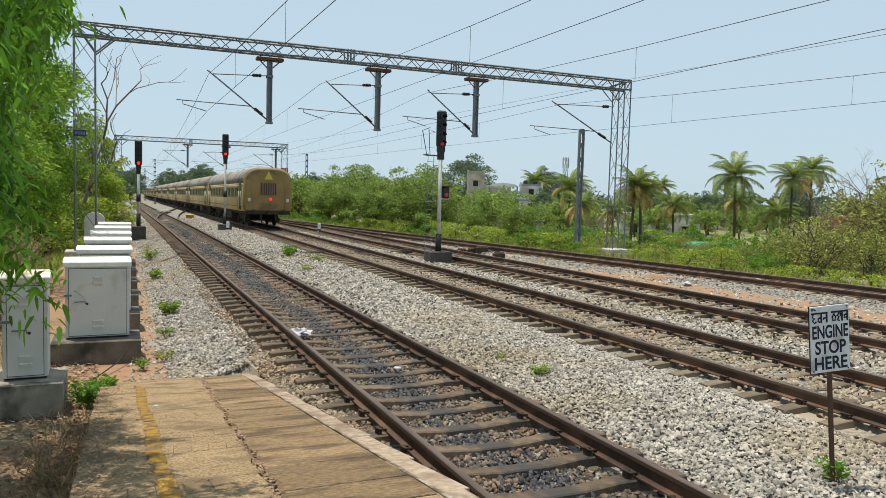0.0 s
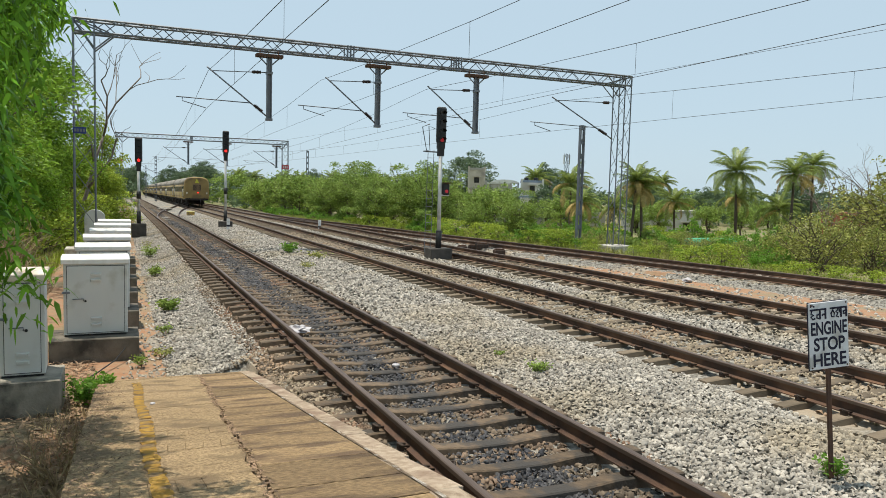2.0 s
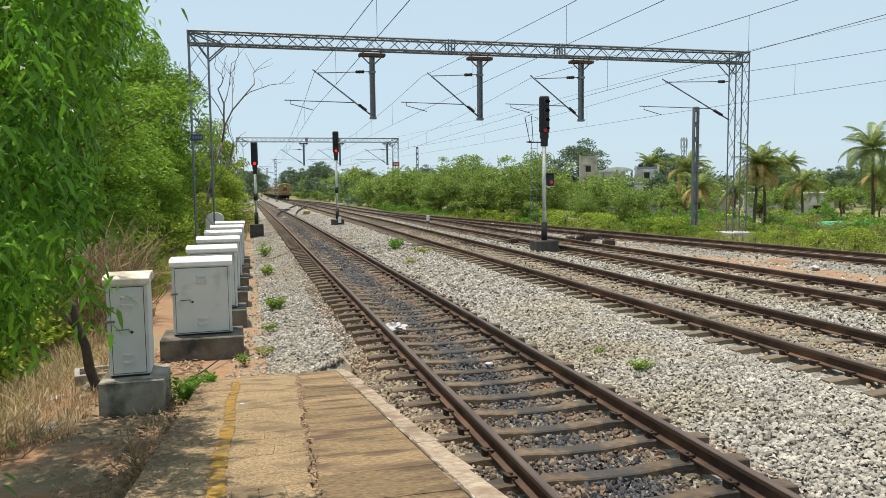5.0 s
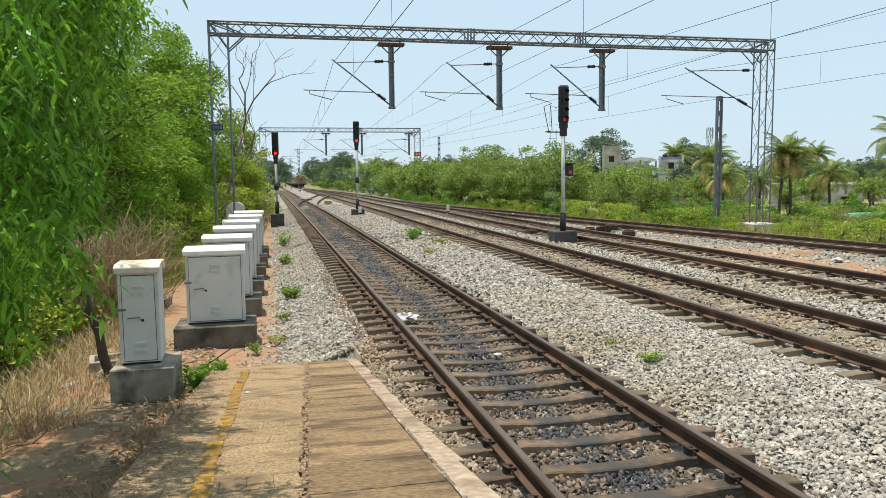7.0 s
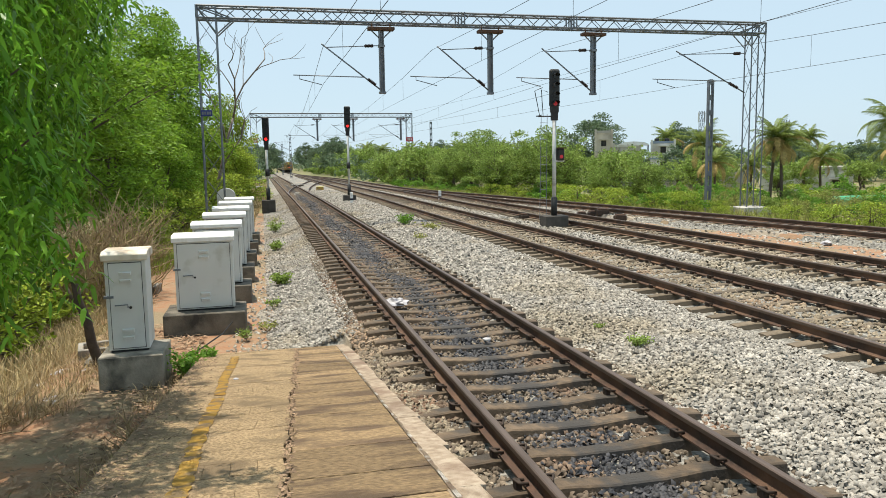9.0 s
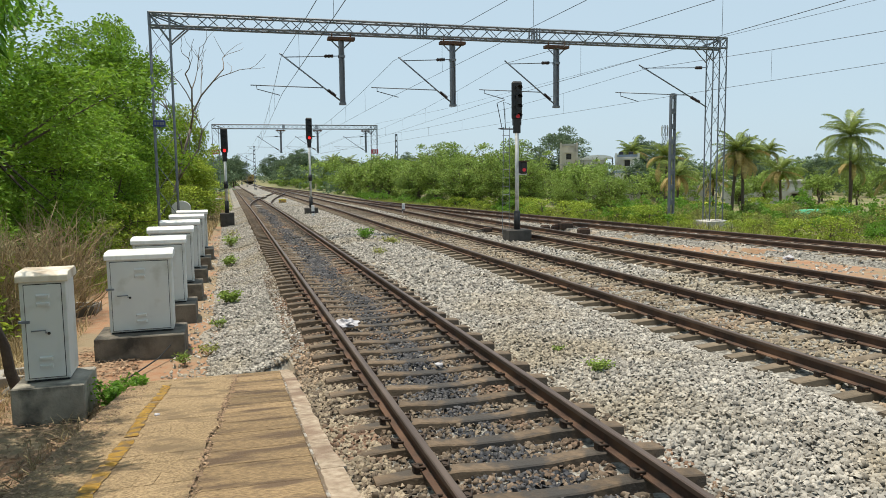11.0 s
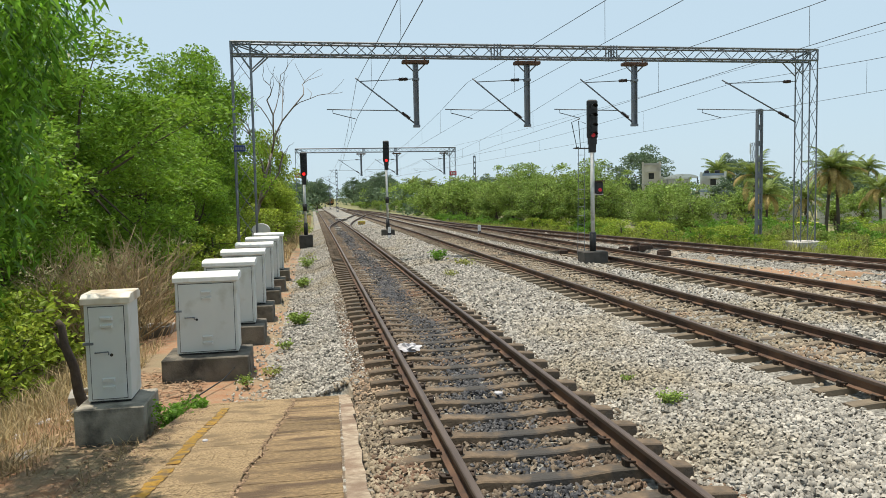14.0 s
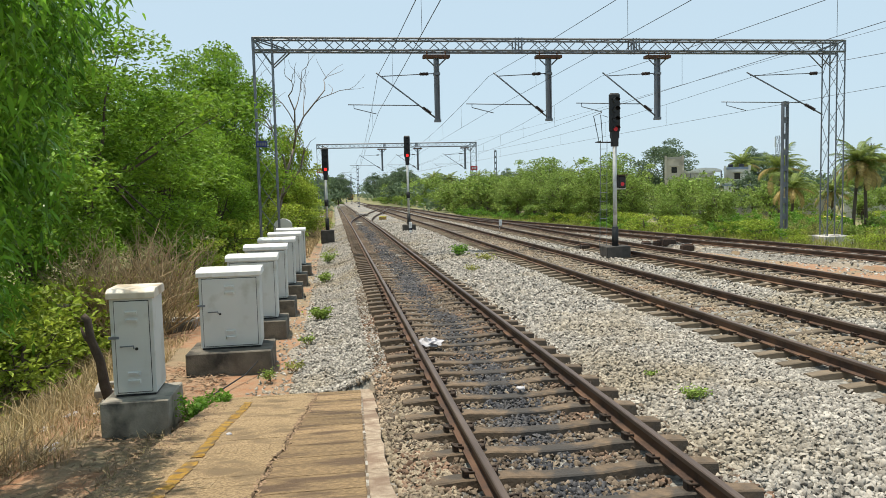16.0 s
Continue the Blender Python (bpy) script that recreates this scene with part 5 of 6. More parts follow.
def scrub_belt(template, spots, label, seed=1):
    """Far growth that nobody could count: leaves of the template's crown, turned and scaled at each spot, in one mesh."""
    rnd = random.Random(seed)
    crown = [o for o in template.children if o.name.startswith("crown")][0].data
    co = np.empty(len(crown.vertices) * 3, dtype=np.float32)
    crown.vertices.foreach_get("co", co)
    co = co.reshape(-1, 3)
    faces = np.arange(len(co), dtype=np.int32).reshape(-1, 3)
    v, f = [], []
    for i, (x, y, k) in enumerate(spots):
        a = rnd.uniform(0, math.tau)
        c, w = math.cos(a) * k * rnd.uniform(0.9, 1.1), math.sin(a) * k * rnd.uniform(0.9, 1.1)
        v.append(np.stack([co[:, 0] * c - co[:, 1] * w + x, co[:, 0] * w + co[:, 1] * c + y, co[:, 2] * k * rnd.uniform(0.92, 1.08) + ground_z(x, y) - 0.05], 1))
        f.append(faces + i * len(co))
    tagged(part("far_scrub", bulk("far_scrub", np.concatenate(v), np.concatenate(f)), M_LEAF_BUSH), label, "scrub", kind="stuff")


def near_tree():
    """Slender-leaved acacia whose sprays hang beside the platform."""
    rng, rnd = np.random.default_rng(21), random.Random(21)
    t = thing("acacia_tree", pose(0, 0, 0), "leafy acacia with long drooping sickle-shaped leaves beside the platform", "tree", "trees")
    foot = Vector((-3.7, 6.3, -1.2))
    bm = bmesh.new()
    stem = limbs(bm, foot, (-3.3, 6.2, 6.0), 0.13, 0.05, rnd, 0.08, 6, 8)
    part("trunk", bm, M_BARK, t)
    bm = bmesh.new()
    zs = [1.3, 2.0, 2.6, 3.0, 3.7, 5.0, 8.0]
    xs = [-1.95, -1.72, -1.5, -1.3, -1.08, -1.02, -1.2]
    centres, tips = [], []
    for k in range(430):
        y = rng.uniform(4.5, 8.8)
        z = 1.45 + 3.3 * rng.random() ** 0.9
        edge = np.interp(z, zs, xs) - 0.165 * (y - 5.2)
        edge += 0.18 * math.sin(z * 3.1 + 1.0) + rng.normal(0, 0.08) + 0.02
        x = edge - abs(rng.normal(0, 1.15))
        if x < -6:
            continue
        centres.append((x, y, z))
    for x, y, z in ((-1.85, 4.9, 1.15), (-2.0, 4.8, 0.75), (-1.9, 4.7, 0.95), (-2.3, 5.0, 0.6), (-2.5, 5.2, 0.9), (-2.2, 4.7, 0.4), (-2.6, 5.1, 0.2), (-1.5, 5.0, 1.75), (-1.38, 5.0, 1.95), (-1.7, 5.1, 1.6), (-1.62, 5.3, 1.9)):
        centres.append((x, y, z))
    # unseen sprays on a high limb, added to shade the soil beside the platform
    for _ in range(125):
        centres.append((rng.uniform(-4.0, -1.9), rng.uniform(9.0, 11.2), rng.uniform(5.5, 6.8)))
    arm = Vector((-2.6, 10.0, 6.0))
    limbs(bm, stem[5], arm, 0.05, 0.025, rnd, 0.08, 5, 6)
    for c in centres[::7]:
        base = stem[min(5, max(1, int((c[2] + 1.0) / 1.3)))] if c[2] < 5.3 else arm
        limbs(bm, base, (c[0], c[1], c[2] + 0.25), 0.028, 0.006, rnd, 0.12, 5, 5)
    part("limb", bm, M_BARK, t)
    pts = []
    for c in centres:
        n = rng.integers(66, 108)
        # a spray: leaves strung along a hanging twig
        az = rng.uniform(0, math.tau)
        k = rng.random(n)
        line = np.stack([np.cos(az) * 0.28 * k, np.sin(az) * 0.28 * k, 0.18 * k - 0.6 * k ** 2], 1)
        pts.append(np.array(c) + line + rng.normal(0, 0.085, (n, 3)))
    pts = np.concatenate(pts)
    part("crown", leaves("crown", pts, 0.098, 0.0255, rng, 0.25, 0.5, rich=True, up_bias=1.0), M_LEAF_NEAR, t)


def frond_shape(curl, material, seed):
    """A feathered frond of unit length along x that arches down by its curl, in radians."""
    rnd = random.Random(seed)
    n = 44
    rib, p, ang = [Vector((0, 0, 0))], Vector((0, 0, 0)), 0.0
    for k in range(n):
        ang -= curl / n * (0.5 + k / n)
        p = p + Vector((math.cos(ang), 0, math.sin(ang))) / n
        rib.append(p)
    v, f = [], []
    for k in range(3, n):
        d = (rib[k + 1] - rib[k - 1]).normalized()
        up = Vector((-d.z, 0, d.x))
        ln = 0.27 * math.sin(math.pi * (0.16 + 0.78 * k / n)) ** 0.8
        for side in (-1, 1):
            q = ln * rnd.uniform(0.75, 1.15)
            mid = rib[k] + d * q * 0.28 + Vector((0, side * q * 0.42, 0)) + up * q * 0.1
            tip = rib[k] + d * q * 0.52 + Vector((0, side * q * 0.62, -q * rnd.uniform(0.25, 0.6)))
            w = d * 0.0085
            i = len(v)
            v += [rib[k] - w, rib[k] + w, mid + w * 1.2, mid - w * 1.2, tip, tip + w * 0.1]
            f += [(i, i + 1, i + 2, i + 3), (i + 3, i + 2, i + 5, i + 4)]
    for k in range(n):
        w = Vector((0, 0.011 * (1 - 0.8 * k / n), 0))
        i = len(v)
        v += [rib[k] + w, rib[k] - w, rib[k + 1] - w, rib[k + 1] + w]
        f.append((i, i + 1, i + 2, i + 3))
    me = bulk("frond", [tuple(q) for q in v], f)
    me.materials.append(material)
    return me


def palm(x, y, height, reach, dry, seed, fronds):
    """A ringed leaning trunk under a crown of arching fronds; the lowest hang, and some of them are dry."""
    rnd = random.Random(seed)
    words = "coconut palm with arching green fronds" if dry < 0.3 else "coconut palm with yellowed hanging fronds"
    t = thing("coconut_palm", pose(x, y, ground_z(x, y)), words, "palm tree", "palms")
    lean = rnd.uniform(-0.35, 0.35)
    part("trunk", tube([(0, 0, -0.6), (lean * 0.2, 0, height * 0.3), (lean * 0.7, 0, height * 0.7), (lean, 0, height)], 0.13, 8, None, 0.085), M_BARK, t)
    n = 27
    for k in range(n):
        u = (k + 0.5) / n
        tilt = 74 - 104 * u + rnd.uniform(-9, 9)
        hang = u > 0.62
        mesh = fronds[1][k % 3] if hang and rnd.random() < dry else fronds[0][k % 3]
        o = new("frond", mesh)
        o.parent = t
        o.matrix_basis = pose(lean, 0, height - 0.12 * u, 0, -tilt, k * 137.5 + rnd.uniform(-14, 14)) @ Matrix.Scale(reach * rnd.uniform(0.8, 1.12), 4)
    if dry < 0.6:
        part("nut_cluster", lathe((lean, -0.1, height - 0.75), (lean, -0.1, height - 0.25), [0.06, 0.22, 0.27, 0.2, 0.08], 7), M_LEAF_YEL, t)
    return t


def tufts(name, spots_fn, n, height, width, material, label, seed, lean=0.45):
    """Grass blades, each one a narrow bent strip."""
    rng = np.random.default_rng(seed)
    xy = np.array([spots_fn(rng) for _ in range(n)])
    z = np.array([ground_z(a, b) for a, b in xy])
    az = rng.uniform(0, math.tau, n)
    h = height * rng.uniform(0.4, 1.3, n)
    ln = np.abs(rng.normal(0, lean, n)) * h
    dx, dy = np.cos(az), np.sin(az)
    base = np.stack([xy[:, 0], xy[:, 1], z - 0.03], 1)
    s = np.stack([-dy, dx, np.zeros(n)], 1) * width * 0.5
    mid = base + np.stack([dx * ln * 0.35, dy * ln * 0.35, h * 0.62], 1)
    tip = base + np.stack([dx * ln, dy * ln, h], 1)
    v = np.stack([base - s, base + s, mid + s * 0.8, mid - s * 0.8, tip, tip + s * 0.1], 1)
    f = np.concatenate([np.arange(n)[:, None] * 6 + np.array([[0, 1, 2, 3]]), np.arange(n)[:, None] * 6 + np.array([[3, 2, 5, 4]])])
    return tagged(part(name, bulk(name, v.reshape(-1, 3), f), material), label, "grass", kind="stuff")


def brush(x, y, r, h, n, seed, material, label, name="dry_bush", out=0.6):
    """A heap of thin dry branching twigs round a few thicker stems."""
    rnd = random.Random(seed)
    t = thing(name, pose(x, y, ground_z(x, y)), label, "bush", "dry bushes")
    bm = bmesh.new()
    for i in range(n):
        a = rnd.uniform(0, math.tau)
        rr = r * rnd.random() ** 0.5
        q = Vector((rr * 0.6 * math.cos(a), rr * 0.6 * math.sin(a), -0.05))
        if out < 0.3 and i >= 30:
            q = Vector((rr * 1.2 * math.cos(a), rr * 1.2 * math.sin(a), h * 0.5 * rnd.random()))
        d = Vector((math.cos(a) * out + rnd.uniform(-0.4, 0.4), math.sin(a) * out + rnd.uniform(-0.4, 0.4), rnd.uniform(0.7, 1.6))).normalized()
        L = h * rnd.uniform(0.4, 1.0) * (0.5 if out < 0.3 and i >= 30 else 1.0)
        pts = [q]
        for k in range(4):
            d = (d + Vector((rnd.uniform(-0.55, 0.55), rnd.uniform(-0.55, 0.55), rnd.uniform(-0.42, 0.3)))).normalized()
            pts.append(pts[-1] + d * L / 4)
        if i < 9:
            part("stem", tube(pts, 0.02 * h / 2 + 0.006, 5, None, 0.006), material, t)
        else:
            tube(pts, 0.013, 3, bm, 0.004)
        for k in (2, 3):
            e = (d + Vector((rnd.uniform(-1, 1), rnd.uniform(-1, 1), rnd.uniform(-0.2, 0.7)))).normalized()
            tube([pts[k], pts[k] + e * L * 0.22, pts[k] + e * L * 0.36 + Vector((0, 0, rnd.uniform(-0.08, 0.08)))], 0.006, 3, bm, 0.002)
    tagged(part("twig", bm, material, t), kind="stuff")
    return t


def dead_tree(x, y, h, seed, spread, label, lean=0.2, levels=4):
    rnd = random.Random(seed)
    t = thing("dead_tree", pose(x, y, ground_z(x, y)), label, "tree", "trees")
    bm, tw = bmesh.new(), bmesh.new()

    def grow(p, d, L, r, lvl):
        pts = [p]
        for _ in range(4):
            d = (d + Vector((rnd.uniform(-0.4, 0.4), rnd.uniform(-0.4, 0.4), rnd.uniform(-0.18, 0.22)))).normalized()
            pts.append(pts[-1] + d * L / 4)
        tube(pts, r, 5 if lvl < 2 else 4, bm if lvl < 2 else tw, r * 0.55)
        if lvl < levels:
            for k in ((4, 3, 2) if lvl else (4, 4, 3, 2)):
                e = (d + Vector((rnd.uniform(-1, 1) * spread, rnd.uniform(-1, 1) * spread, rnd.uniform(-0.1, 0.7)))).normalized()
                grow(pts[k], e, L * rnd.uniform(0.5, 0.72), r * 0.5, lvl + 1)
    grow(Vector((0, 0, -0.3)), Vector((lean, 0, 1)).normalized(), h * 0.45, 0.008 * h + 0.02, 0)
    part("trunk", bm, M_DEAD, t)
    tagged(part("twig", tw, M_DEAD, t), kind="stuff")
    return t


def weed(x, y, r, h, n, seed, label, material=None, z=None, leaf=0.07):
    rng, rnd = np.random.default_rng(seed), random.Random(seed)
    t = thing("weed", pose(x, y, bed_z(x, y) if z is None else z), label, "plant", "small weeds")
    ends = []
    for k in range(7):
        a = rnd.uniform(0, math.tau)
        e = (r * 0.7 * math.cos(a), r * 0.7 * math.sin(a), h * rnd.uniform(0.6, 1))
        bm = bmesh.new()
        limbs(bm, (0, 0, -0.05), e, 0.008, 0.003, rnd, 0.02, 3, 4)
        part("stem", bm, M_TWIG, t)
        ends.append(e)
    pts = np.concatenate([np.array(e) * rng.uniform(0.3, 1.05, (n // 7, 1)) + rng.normal(0, r * 0.22, (n // 7, 3)) * np.array([1, 1, 0.6]) for e in ends])
    pts[:, 2] = np.abs(pts[:, 2]) + 0.015
    part("foliage", leaves("foliage", pts, leaf, leaf * 0.5, rng, 0.0), material or M_LEAF_FRESH, t)


def plants():
    near_tree()
    # belt of trees along the embankment
    a = tree("tree", 8.6, 2.7, 0.9, 0.15, M_LEAF_DARK, 31, "dense green roadside tree with drooping foliage", 74, 500, 0.3, 0.9)
    place(a, [(-6.4, 25, 1.16), (-8.6, 18.5, 1.1), (-9.5, 28, 1.2), (-5.6, 43, 1.3), (-8.0, 36, 1.1), (-7.0, 55, 1.05), (-9.0, 12.5, 0.95)], seed=2)
    b = tree("tree", 7.0, 2.3, 0.7, 0.14, M_LEAF_DARK, 32, "green young tree with airy foliage", 58, 500, 0.35, 0.82)
    place(b, [(-5.6, 30, 1.0), (-7.0, 21, 0.95), (-4.7, 37, 0.85), (-6.5, 14.5, 0.8), (-6.0, 49, 1.0), (-8.5, 8.8, 0.9), (-7.2, 62, 1.1), (-4.2, 100, 1.0)], seed=3)
    c = tree("tree", 6.2, 2.5, 0.6, 0.21, M_LEAF_YEL, 33, "yellow-green tree above the cabinets", 52, 250, 0.35, 0.9)
    place(c, [(-3.9, 56, 1.0), (-4.2, 66, 0.95), (-3.6, 78, 0.8), (-4.6, 88, 0.9), (-5.5, 110, 1.0), (-4.6, 47, 0.62), (-5.5, 130, 1.1)], seed=4)
    # low bushes on the left verge
    u = tree("bush", 2.0, 1.25, 0.1, 0.14, M_LEAF_YEL, 41, "low leafy green bush", 34, 250, 0.4, 0.45, wide=0.5)
    place(u, [(-4.6, 33, 0.9), (-3.6, 39, 0.8), (-3.2, 44, 0.7), (-5.2, 16, 0.9), (-5.4, 12.2, 0.75), (-4.9, 27, 0.8), (-2.9, 50, 0.7), (-3.3, 58, 0.9), (-6.0, 10.2, 0.9), (-4.5, 9.6, 0.55), (-2.7, 72, 0.8), (-2.8, 64, 0.8), (-5.0, 20, 0.8), (-6.2, 17.5, 1.0), (-5.8, 14.0, 0.95), (-6.6, 12.6, 1.0), (-5.4, 24.5, 0.95), (-7.2, 15.6, 1.1), (-4.4, 30, 0.8), (-5.2, 36, 0.9), (-4.0, 47, 0.8)], seed=5)
    # right-hand belt
    v = tree("bush", 5.2, 2.6, 0.3, 0.16, M_LEAF_BUSH, 42, "tall leafy green bush beside the siding", 58, 430, 0.9, 0.68, wide=0.5, bare=14, shoots=90)
    v2 = tree("bush", 5.2, 2.6, 0.3, 0.30, M_LEAF_BUSH, 46, "tall green bush further along the siding", 42, 115, 0.95, 0.74, wide=0.55, bare=4, shoots=60)
    r = random.Random(8)
    spots = []
    for k in range(34):
        y = 46 + 2.6 * k + r.uniform(-1.5, 1.5)
        spots.append((line4(min(y, 105)) + 5.5 + r.uniform(-0.6, 4.5) + 0.02 * (y - 40), y, r.uniform(0.72, 1.06)))
    place(v, [q for q in spots if q[1] < 76], seed=6)
    place(v2, [q for q in spots if q[1] >= 76], seed=16)
    scrub_belt(v2, [(line4(105) + 9 + r.uniform(-3, 16), 130 + 5 * k, r.uniform(0.9, 1.5)) for k in range(14)], "green scrub beyond the end of the siding", 7)
    w = tree("bush", 3.4, 2.2, 0.1, 0.16, M_LEAF_DRY, 43, "dusty olive scrub with bare twigs", 60, 130, 0.5, 0.55, wide=0.45, bare=16, shoots=30)
    spots = [(26.5 + r.uniform(0, 6) + 0.25 * (40 - y), y, r.uniform(0.36, 0.52) if y > 30 else r.uniform(0.7, 1.0)) for y in np.arange(14, 46, 1.7)]
    place(w, spots, seed=8)
    place(v2, [(40.5, 80, 0.95), (38, 76, 1.0), (35, 70, 0.9)], False, seed=20)
    place(w, [(33 + r.uniform(0, 14), y, r.uniform(0.36, 0.55)) for y in np.arange(18, 60, 2.8)], False, seed=9)
    place(w, [(39 + r.uniform(0, 8), 25 + 3 * k, r.uniform(1.4, 1.8)) for k in range(4)], False, seed=19)
    place(u, [(28 + r.uniform(0, 16), y, r.uniform(0.55, 1.0)) for y in np.arange(22, 62, 2.2)], False, seed=23)
    x = tree("bush", 2.0, 1.5, 0.1, 0.18, M_LEAF_FRESH, 44, "low bright green bush in front of the palms", 30, 210, 0.4, 0.5, wide=0.6)
    place(x, [(27.5 + r.uniform(0, 9), y, r.uniform(0.6, 1.0)) for y in np.arange(28, 60, 2.4)], seed=10)
    place(x, [(29 + r.uniform(0, 16), y, r.uniform(0.65, 1.1)) for y in np.arange(14, 52, 1.9)], False, seed=24)
    place(x, [(line4(y) + 3.8 + r.uniform(0, 1.5), y, r.uniform(0.35, 0.65)) for y in np.arange(34, 100, 2.6)], False, seed=11)
    big = tree("tree", 13.5, 6.2, 3.0, 0.55, M_LEAF_HAZED, 45, "large dark round-headed tree in the distance", 90, 42, 0.3, 1.7)
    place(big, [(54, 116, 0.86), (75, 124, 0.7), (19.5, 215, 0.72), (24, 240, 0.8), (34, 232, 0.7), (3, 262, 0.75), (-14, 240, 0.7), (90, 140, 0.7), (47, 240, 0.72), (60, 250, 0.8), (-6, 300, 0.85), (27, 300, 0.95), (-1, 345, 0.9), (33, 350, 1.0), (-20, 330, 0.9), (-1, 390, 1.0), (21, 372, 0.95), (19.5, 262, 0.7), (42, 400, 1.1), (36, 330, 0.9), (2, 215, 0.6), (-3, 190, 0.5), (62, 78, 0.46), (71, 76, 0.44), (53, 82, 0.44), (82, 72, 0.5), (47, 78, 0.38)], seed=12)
    place(u, [(-2.9, 41, 1.1), (-2.6, 44, 1.25), (-2.3, 48, 1.3), (-2.2, 53, 1.3), (-3.6, 36, 1.2), (-2.0, 58, 1.2)], False, seed=45)
    place(u, [(line4(y) + 3.4 + r.uniform(0, 1.6), y, r.uniform(0.4, 0.72)) for y in np.arange(11, 62, 1.5)], False, seed=43)
    place(c, [(-1.6, 52, 0.72), (-3.3, 61, 0.9)], False, seed=44)
    place(v, [(31.3, 66, 0.55), (30.4, 72, 0.62), (27.8, 79, 0.7), (33.0, 70, 0.8), (29.5, 74, 0.85), (26.5, 79, 0.9), (24.5, 86, 0.85)], False, seed=41)
    # growth beside the far stretch of the line
    scrub_belt(v2, [(-3.0 - r.uniform(0, 4.5), 62 + 5.6 * k, r.uniform(0.6, 1.0)) for k in range(24)], "green scrub on the far embankment", 31)
    scrub_belt(v2, [(T1X - 4.6 - r.uniform(0, 3.0), y, r.uniform(0.28, 0.55)) for y in np.arange(66, 215, 5.0)], "low green growth beside the far track", 38)
    scrub_belt(v2, [(line2(y) + 7.0 + r.uniform(0, 7), y, r.uniform(0.35, 0.65)) for y in np.arange(165, 335, 8.0)], "low green growth beyond the second track", 39)
    far = []
    for k in range(34):
        y = 165 + r.uniform(0, 110)
        fx = r.uniform(-26, 44)
        if abs(fx - line2(y)) > 6.5 and abs(fx - line2(y) - 3) > 6:
            far.append((fx, y, r.uniform(1.0, 1.7)))
    scrub_belt(v2, far, "distant green scrub on both sides of the line", 32)
    # a dense garden belt behind the palms
    place(v2, [(44 + 3.1 * k + r.uniform(-2, 2), 62 + 1.2 * k + r.uniform(-5, 12), r.uniform(0.5, 0.85)) for k in range(18)], False, seed=35)
    scrub_belt(v2, [(64 + 3.4 * k + r.uniform(-2, 2), 96 + r.uniform(-8, 14), r.uniform(0.8, 1.15)) for k in range(14)], "green scrub behind the palm garden", 36)
    place(v2, [(30.5 + 2.2 * k + r.uniform(-1, 1), 43 - 0.6 * k + r.uniform(-3, 3), r.uniform(0.24, 0.36)) for k in range(9)], False, seed=37)
    for tall, fx, fy, sx, sz in ((a, -5.0, 47, 0.72, 1.4), (c, -2.3, 58, 0.75, 1.25), (a, -7.4, 44, 0.9, 1.3)):
        ob = copy_thing(tall, pose(fx, fy, ground_z(fx, fy) - 0.05, 0, 0, 77))
        ob.scale = (sx, sx, sz)
    place(u, [(-4.9, 18.4, 1.0), (-5.1, 16.6, 1.1), (-4.7, 20.3, 0.9), (-4.8, 14.6, 0.8)], False, seed=34)
    place(u, [(-1.5 - r.uniform(0, 0.9), 36 + 3.2 * k, r.uniform(0.35, 0.7)) for k in range(24)], False, seed=33)
    fronds = [[frond_shape(c, m, 5 + i) for i, c in enumerate((0.75, 1.15, 1.6))] for m in (M_PALM, M_PALM_DRY)]
    near = [(49.5, 50.0, 6.6, 2.9, 0.15, 1), (34.1, 44.8, 5.3, 2.0, 0.75, 2), (35.05, 44.75, 4.8, 1.9, 0.85, 3), (44.4, 52.0, 3.8, 2.1, 0.5, 4), (39.9, 62.0, 5.3, 2.5, 0.5, 5),
            (47.0, 42.0, 6.2, 2.1, 0.5, 6), (54.0, 46.0, 7.2, 2.2, 0.4, 7), (51.5, 47.0, 3.4, 2.3, 0.2, 8), (36.6, 55.0, 3.6, 2.0, 0.6, 9), (53.5, 54.0, 4.4, 2.4, 0.2, 10), (41.5, 57.0, 3.2, 2.0, 0.4, 11)]
    for q in near:
        palm(*q, fronds)
    for k in range(6):
        palm(64 + 9 * k, 110 + 14 * (k % 3), 7.4, 3.0, 0.2, 20 + k, fronds)
    for k in range(7):
        palm(26 + 6 * k, 190 + 9 * (k % 2), 7.6, 3.1, 0.2, 30 + k, fronds)
    # woods closing the view
    rng = np.random.default_rng(77)
    n = 1500
    ang = np.radians(rng.uniform(-62, 84, n))
    rad = rng.uniform(125, 330, n)
    cx, cy = rad * np.sin(ang), rad * np.cos(ang)
    keep = np.abs(cx - np.array([line2(q) for q in cy])) > 7.5
    cx, cy, rad = cx[keep], cy[keep], rad[keep]
    cz = -2.2 + rng.uniform(0.5, 5.6, len(cx)) * (0.55 + rad / 400)
    pts = clump_cloud(rng, np.stack([cx, cy, cz], 1), rng.uniform(1.6, 3.4, len(cx)), 7)
    m = 420
    ex, ey = rng.uniform(-70, 75, m), rng.uniform(335, 480, m)
    ok = np.abs(ex - np.array([line2(q) for q in ey])) > 6
    far_pts = np.stack([ex[ok], ey[ok], -2 + rng.uniform(0.5, 9, ok.sum())], 1)
    pts = np.concatenate([pts, clump_cloud(rng, far_pts, rng.uniform(2.2, 4.0, ok.sum()), 6)])
    m = 150
    last = np.stack([rng.uniform(-70, 110, m), rng.uniform(770, 830, m), rng.uniform(-4, 9, m)], 1)
    pts = np.concatenate([pts, clump_cloud(rng, last, rng.uniform(4, 7, m), 3)])
